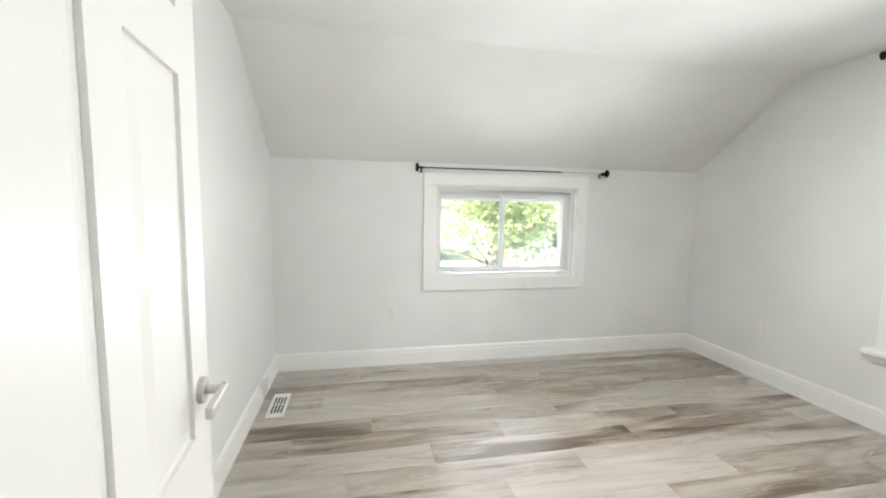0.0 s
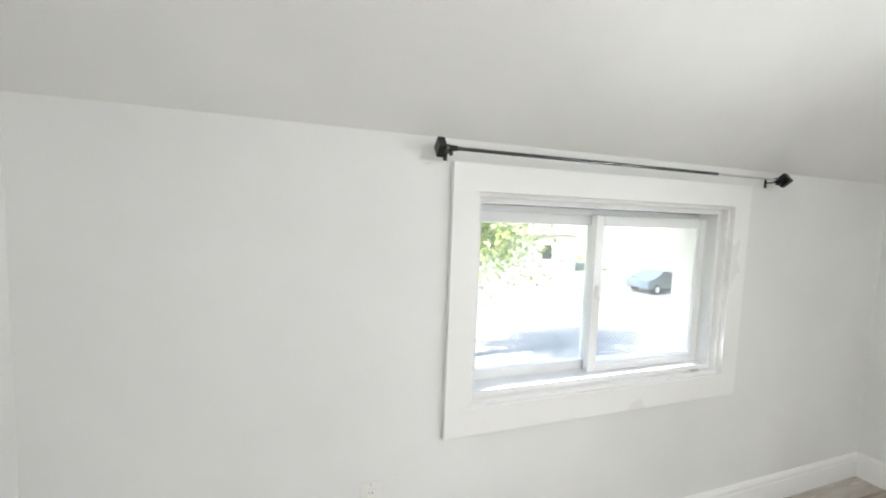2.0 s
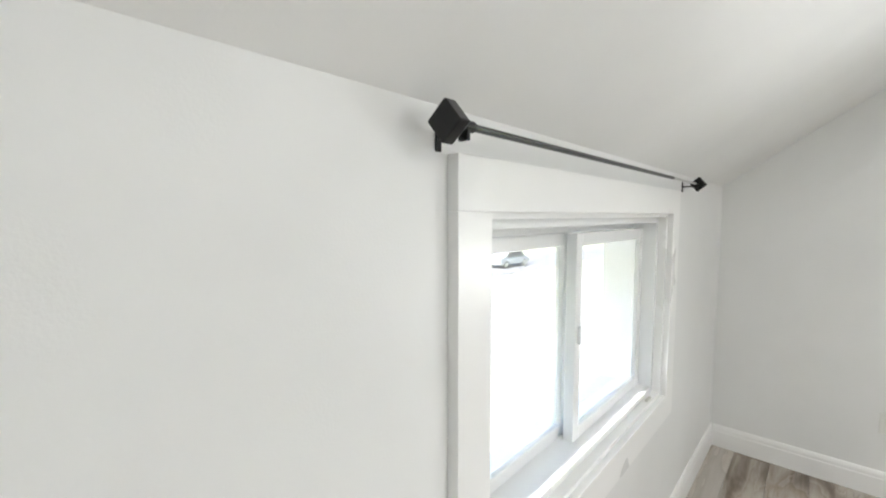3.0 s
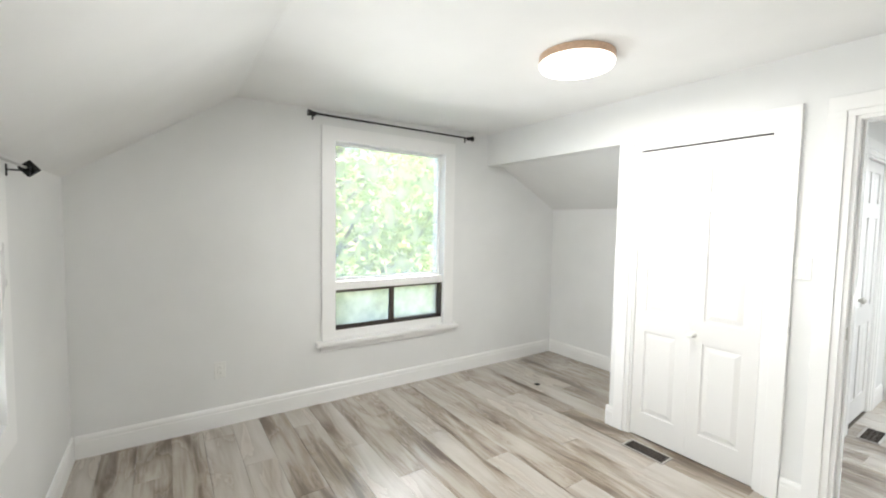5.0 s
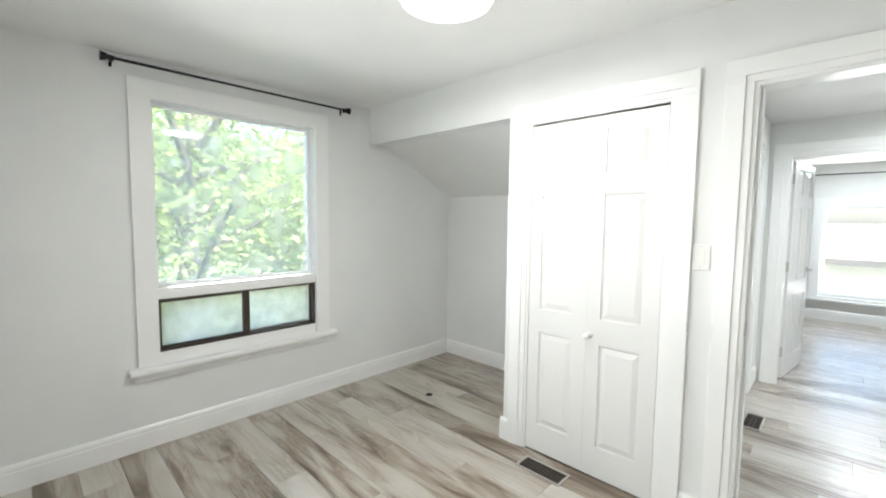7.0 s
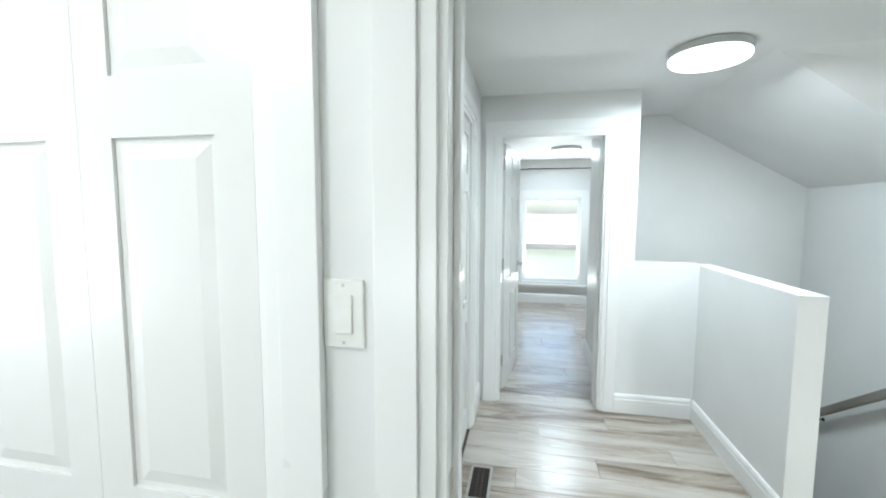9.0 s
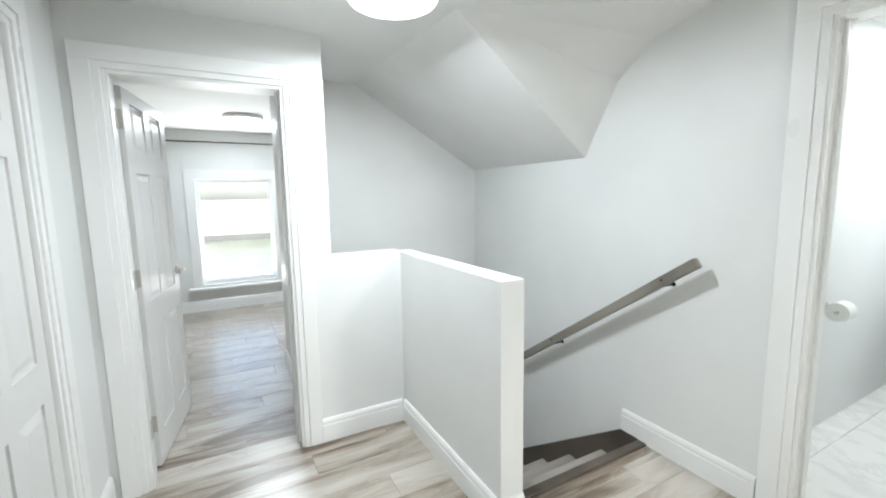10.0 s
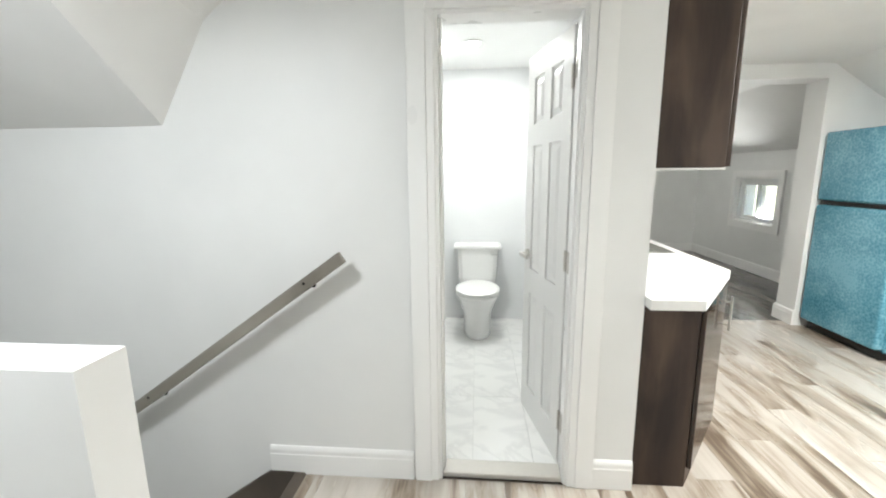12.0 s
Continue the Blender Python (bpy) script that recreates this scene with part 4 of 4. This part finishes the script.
tagged(finish("ground", boxes((-400, 400, -400, 400, GROUND - 0.5, GROUND)), M_GRASS), "lawn and open ground around the house", "ground", kind="structure")
tagged(finish("pavement", boxes((-34, 16, -16.5, -3.6, GROUND, GROUND + 0.03)), M_CONCRETE), "pale concrete driveway beside the house", "pavement", kind="structure")
tagged(finish("road", boxes((-60, 60, -27, -20, GROUND, GROUND + 0.02)), M_ASPHALT), "asphalt street past the lawn", "road", kind="structure")


def tree(x, y, h, spread, low, seed, label, leaves=4200, size=0.16, girth=0.24, lean=(0.0, 0.0), wander=0.12):
    rnd = random.Random(seed)
    t = empty("tree", label, "tree", "trees around the house")
    bm = bmesh.new()
    tips = []
    pts = [Vector((0, 0, 0))]
    for k in range(1, 7):
        pts.append(Vector((rnd.uniform(-wander, wander) * k + lean[0] * k, rnd.uniform(-wander, wander) * k + lean[1] * k, h * 0.72 * k / 6)))
    for k in range(6):
        rod_bm(bm, pts[k], pts[k + 1], girth * (1 - k / 7.5), 10, girth * (1 - (k + 1) / 7.5))
    for k in range(16):
        b0 = pts[2].lerp(pts[6], rnd.random())
        a = rnd.uniform(0, 2 * math.pi)
        e = b0 + Vector((math.cos(a), math.sin(a), rnd.uniform(0.2, 0.9))) * spread * rnd.uniform(0.55, 0.95)
        elbow = b0.lerp(e, 0.5) + Vector((rnd.uniform(-0.2, 0.2), rnd.uniform(-0.2, 0.2), rnd.uniform(0.0, 0.3)))
        rod_bm(bm, b0, elbow, girth * 0.29, 7, girth * 0.17), rod_bm(bm, elbow, e, girth * 0.17, 6, 0.012)
        for j in range(3):
            twig = elbow.lerp(e, rnd.uniform(0.1, 0.9))
            rod_bm(bm, twig, twig + Vector((rnd.gauss(0, 0.4), rnd.gauss(0, 0.4), rnd.uniform(0, 0.5))), 0.012, 5, 0.004)
        tips.append((b0, e))
    part("trunk", bm, M_BARK, t)
    bm = bmesh.new()
    clumps = []
    for b0, e in tips:
        for f in (0.25, 0.45, 0.7, 0.95):
            c = b0.lerp(e, f)
            if c.z > low:
                clumps.append((c, rnd.uniform(0.4, 0.85)))
    for k in range(leaves):
        c, r = rnd.choice(clumps)
        o = Vector((rnd.gauss(0, r), rnd.gauss(0, r), rnd.gauss(0, r * 0.7)))
        q = Euler((rnd.uniform(-0.9, 0.9), rnd.uniform(-0.9, 0.9), rnd.uniform(0, 6.28))).to_matrix()
        s = size * rnd.uniform(0.6, 1.3)
        vs = [bm.verts.new(c + o + q @ Vector(v)) for v in ((-s, 0, 0), (-s * 0.2, -s * 0.55, s * 0.1), (s, 0, 0), (-s * 0.2, s * 0.55, s * 0.1))]
        bm.faces.new(vs)
    part("crown", bm, M_LEAF, t, "green summer leaves")
    t.matrix_basis = pose(x, y, GROUND)


tree(-7.0, -0.2, 8.6, 2.6, 2.6, 3, "broad green maple with a thick trunk close to the tall window", 5200, 0.075, 0.26, (0.0, 0.05), 0.03)
tree(-9.4, 2.9, 7.6, 2.3, 2.2, 21, "slim leaning tree with bright green leaves", 15000, 0.07, 0.17, (0.0, 0.16), 0.04)
tree(-12.5, -2.6, 8.2, 3.0, 2.0, 5, "leafy tree with a dark trunk behind the maple", 14000, 0.10)
tree(-13.5, 4.8, 8.0, 3.2, 1.6, 7, "large leafy tree behind the slim one", 17000, 0.10)
tree(-16.0, 1.0, 8.4, 3.4, 1.6, 17, "wide leafy tree at the end of the lawn", 15000, 0.12)
tree(9.8, -9.0, 7.2, 2.6, 2.0, 23, "yellow-green tree outside the end room", 9000, 0.10)
tree(2.6, -11.0, 7.2, 2.2, 2.7, 9, "leafy tree at the edge of the driveway", 8000, 0.09)
tree(-3.2, -13.5, 7.8, 2.4, 3.2, 11, "leafy tree at the edge of the driveway", 8000, 0.10)

tagged(finish("eave_soffit", boxes((-2.2, 9.8, -3.95, -3.465, 1.43, 1.50), (-2.2, 9.8, -3.97, -3.93, 1.40, 1.56), bevel=0.004), M_TRIM), "white soffit and fascia under the roof edge", "soffit", kind="structure")
tagged(finish("pavement_side", boxes((-7.0, -1.9, -3.6, 5, GROUND, GROUND + 0.03)), M_CONCRETE), "pale concrete walk beside the house", "pavement", kind="structure")


def vehicle(m, colour, label):
    car = empty("parked_car", label, "car", "parked cars")
    prof = [(-2.1, 0.35), (-2.15, 0.75), (-1.5, 0.85), (-0.9, 1.42), (0.9, 1.45), (1.6, 0.95), (2.15, 0.85), (2.15, 0.35)]
    bm = prism(bmesh.new(), prof, "y", -0.85, 0.85)
    bmesh.ops.bevel(bm, geom=list(bm.edges), offset=0.06, segments=2, affect='EDGES', clamp_overlap=True)
    part("body", bm, plain("car_paint", colour, 0.2), car)
    for s in (-1, 1):
        part("side_window", prism(bmesh.new(), [(-1.2, 0.92), (-0.8, 1.34), (0.8, 1.36), (1.3, 0.95)], "y", s * 0.84, s * 0.856), M_DARKSLOT, car)
        for x in (-1.35, 1.35):
            wheel = part("wheel", rod_bm(bmesh.new(), (x, s * 0.68, 0.32), (x, s * 0.88, 0.32), 0.32, 20), M_BLACK, car)
            part("rim", rod_bm(bmesh.new(), (x, s * 0.87, 0.32), (x, s * 0.885, 0.32), 0.19, 16), M_STEEL, wheel)
    car.matrix_basis = m


vehicle(pose(-21.0, -22.0, GROUND + 0.02, 0, 0, 4), (0.04, 0.055, 0.075), "dark blue car parked on the street")
vehicle(pose(-29.0, -23.0, GROUND + 0.02, 0, 0, -3), (0.2, 0.21, 0.22), "silver grey car parked on the street")


def house(x0, x1, y0, y1, eave_z, ridge_z, face, label, wins):
    """A house with lapped siding on the face that looks our way, a gabled roof and windows."""
    hs = empty("house", label, "house", "neighbouring houses")
    part("wall", boxes((x0, x1, y0, y1, GROUND, eave_z)), M_SIDING, hs)
    ym = (y0 + y1) / 2
    part("roof", prism(bmesh.new(), [(y0 - 0.5, eave_z - 0.1), (ym, ridge_z), (y1 + 0.5, eave_z - 0.1), (y1 + 0.5, eave_z + 0.05), (ym, ridge_z + 0.2), (y0 - 0.5, eave_z + 0.05)], "x", x0 - 0.4, x1 + 0.4), M_SHINGLE, hs)
    z = GROUND + 0.3
    yf = y0 if face < 0 else y1
    while z < eave_z - 0.15:
        bm = prism(bmesh.new(), [(yf, z), (yf + face * 0.025, z), (yf + face * 0.006, z + 0.2), (yf, z + 0.2)], "x", x0, x1)
        part("siding_board", bm, M_SIDING, hs)
        z += 0.2
    for wx, wz in wins:
        w = part("window", boxes((wx - 0.55, wx + 0.55, yf, yf + face * 0.06, wz - 0.06, wz + 1.26)), M_VINYL, hs)
        part("pane", boxes((wx - 0.48, wx + 0.48, yf + face * 0.05, yf + face * 0.066, wz, wz + 1.2)), M_DARKSLOT, w)


house(-4, 9, 11.5, 19, 0.55, 1.2, -1, "white sided neighbouring house with a brown roof", [(6.5, -1.6), (-2.0, -1.6)])
house(-22, -9, -40, -32, 0.2, 3.2, 1, "white bungalow across the street", [(-19, -1.9), (-15, -1.9), (-11.5, -1.9)])
house(-4, 8, -41, -32, 0.2, 3.2, 1, "white bungalow across the street", [(-1, -1.9), (4, -1.9)])

# ---- planks and tiles ----


def lay_planks(parent, mat, areas, width=0.18, length=1.22, seed=1):
    """Staggered planks along x, each with its own chamfered edges, cut at the borders of the areas."""
    rnd = random.Random(seed)
    g, e = 0.0004, 0.001
    for ax0, ax1, ay0, ay1 in areas:
        row = math.floor(ay0 / width)
        while row * width < ay1 - 1e-4:
            y0, y1 = max(row * width, ay0), min((row + 1) * width, ay1)
            off = (row * 0.37 % 1.0) * length
            x = math.floor((ax0 - off) / length) * length + off
            while x < ax1:
                x0, x1 = max(x, ax0), min(x + length, ax1)
                if x1 - x0 > 0.02 and y1 - y0 > 0.012:
                    cx, cy = (x0 + x1) / 2, (y0 + y1) / 2
                    hx, hy = (x1 - x0) / 2 - g, (y1 - y0) / 2 - g
                    bm = bmesh.new()
                    loft(bm, [[(sx * hx, sy * hy, z) for sx, sy in ((-1, -1), (1, -1), (1, 1), (-1, 1))] for z in (-0.010, -e)] + [[(sx * (hx - e), sy * (hy - e), 0.0) for sx, sy in ((-1, -1), (1, -1), (1, 1), (-1, 1))]])
                    ob = part("plank", bm, mat, parent)
                    ob.matrix_basis = pose(cx, cy, 0.0)
                x += length
            row += 1


lay_planks(floor, M_FLOOR, [(-1.61, 2.18, -3.20, 0.0), (-1.61, -0.15, 0.0, 1.0), (-0.0, 0.77, 0.0, 0.12), (1.07, 1.80, 0.0, 0.12),
                            (0.86, 3.445, 0.12, 1.40), (0.86, 2.36, 1.40, 2.44), (1.0, 1.74, 2.44, 2.60), (-1.0, 1.815, 2.60, 6.10), (1.815, 4.0, 3.72, 6.10),
                            (2.22, 5.63, -3.20, -0.03), (2.22, 3.445, -0.03, 0.12), (5.63, 5.75, -2.26, -0.03), (2.475, 3.445, 1.40, 1.49)], seed=4)
for i in range(4):
    for j in range(7):
        x0, y0 = 3.566 + i * 0.6, 0.09 + j * 0.3
        x1, y1 = min(x0 + 0.597, 5.62), min(y0 + 0.297, 2.1)
        if x1 - x0 > 0.05 and y1 - y0 > 0.02:
            bm = boxes(((x0 - x1) / 2, (x1 - x0) / 2, (y0 - y1) / 2, (y1 - y0) / 2, -0.006, 0.0))
            ob = part("tile", bm, M_MARBLE, floor_bath)
            ob.matrix_basis = pose((x0 + x1) / 2, (y0 + y1) / 2, 0.016)
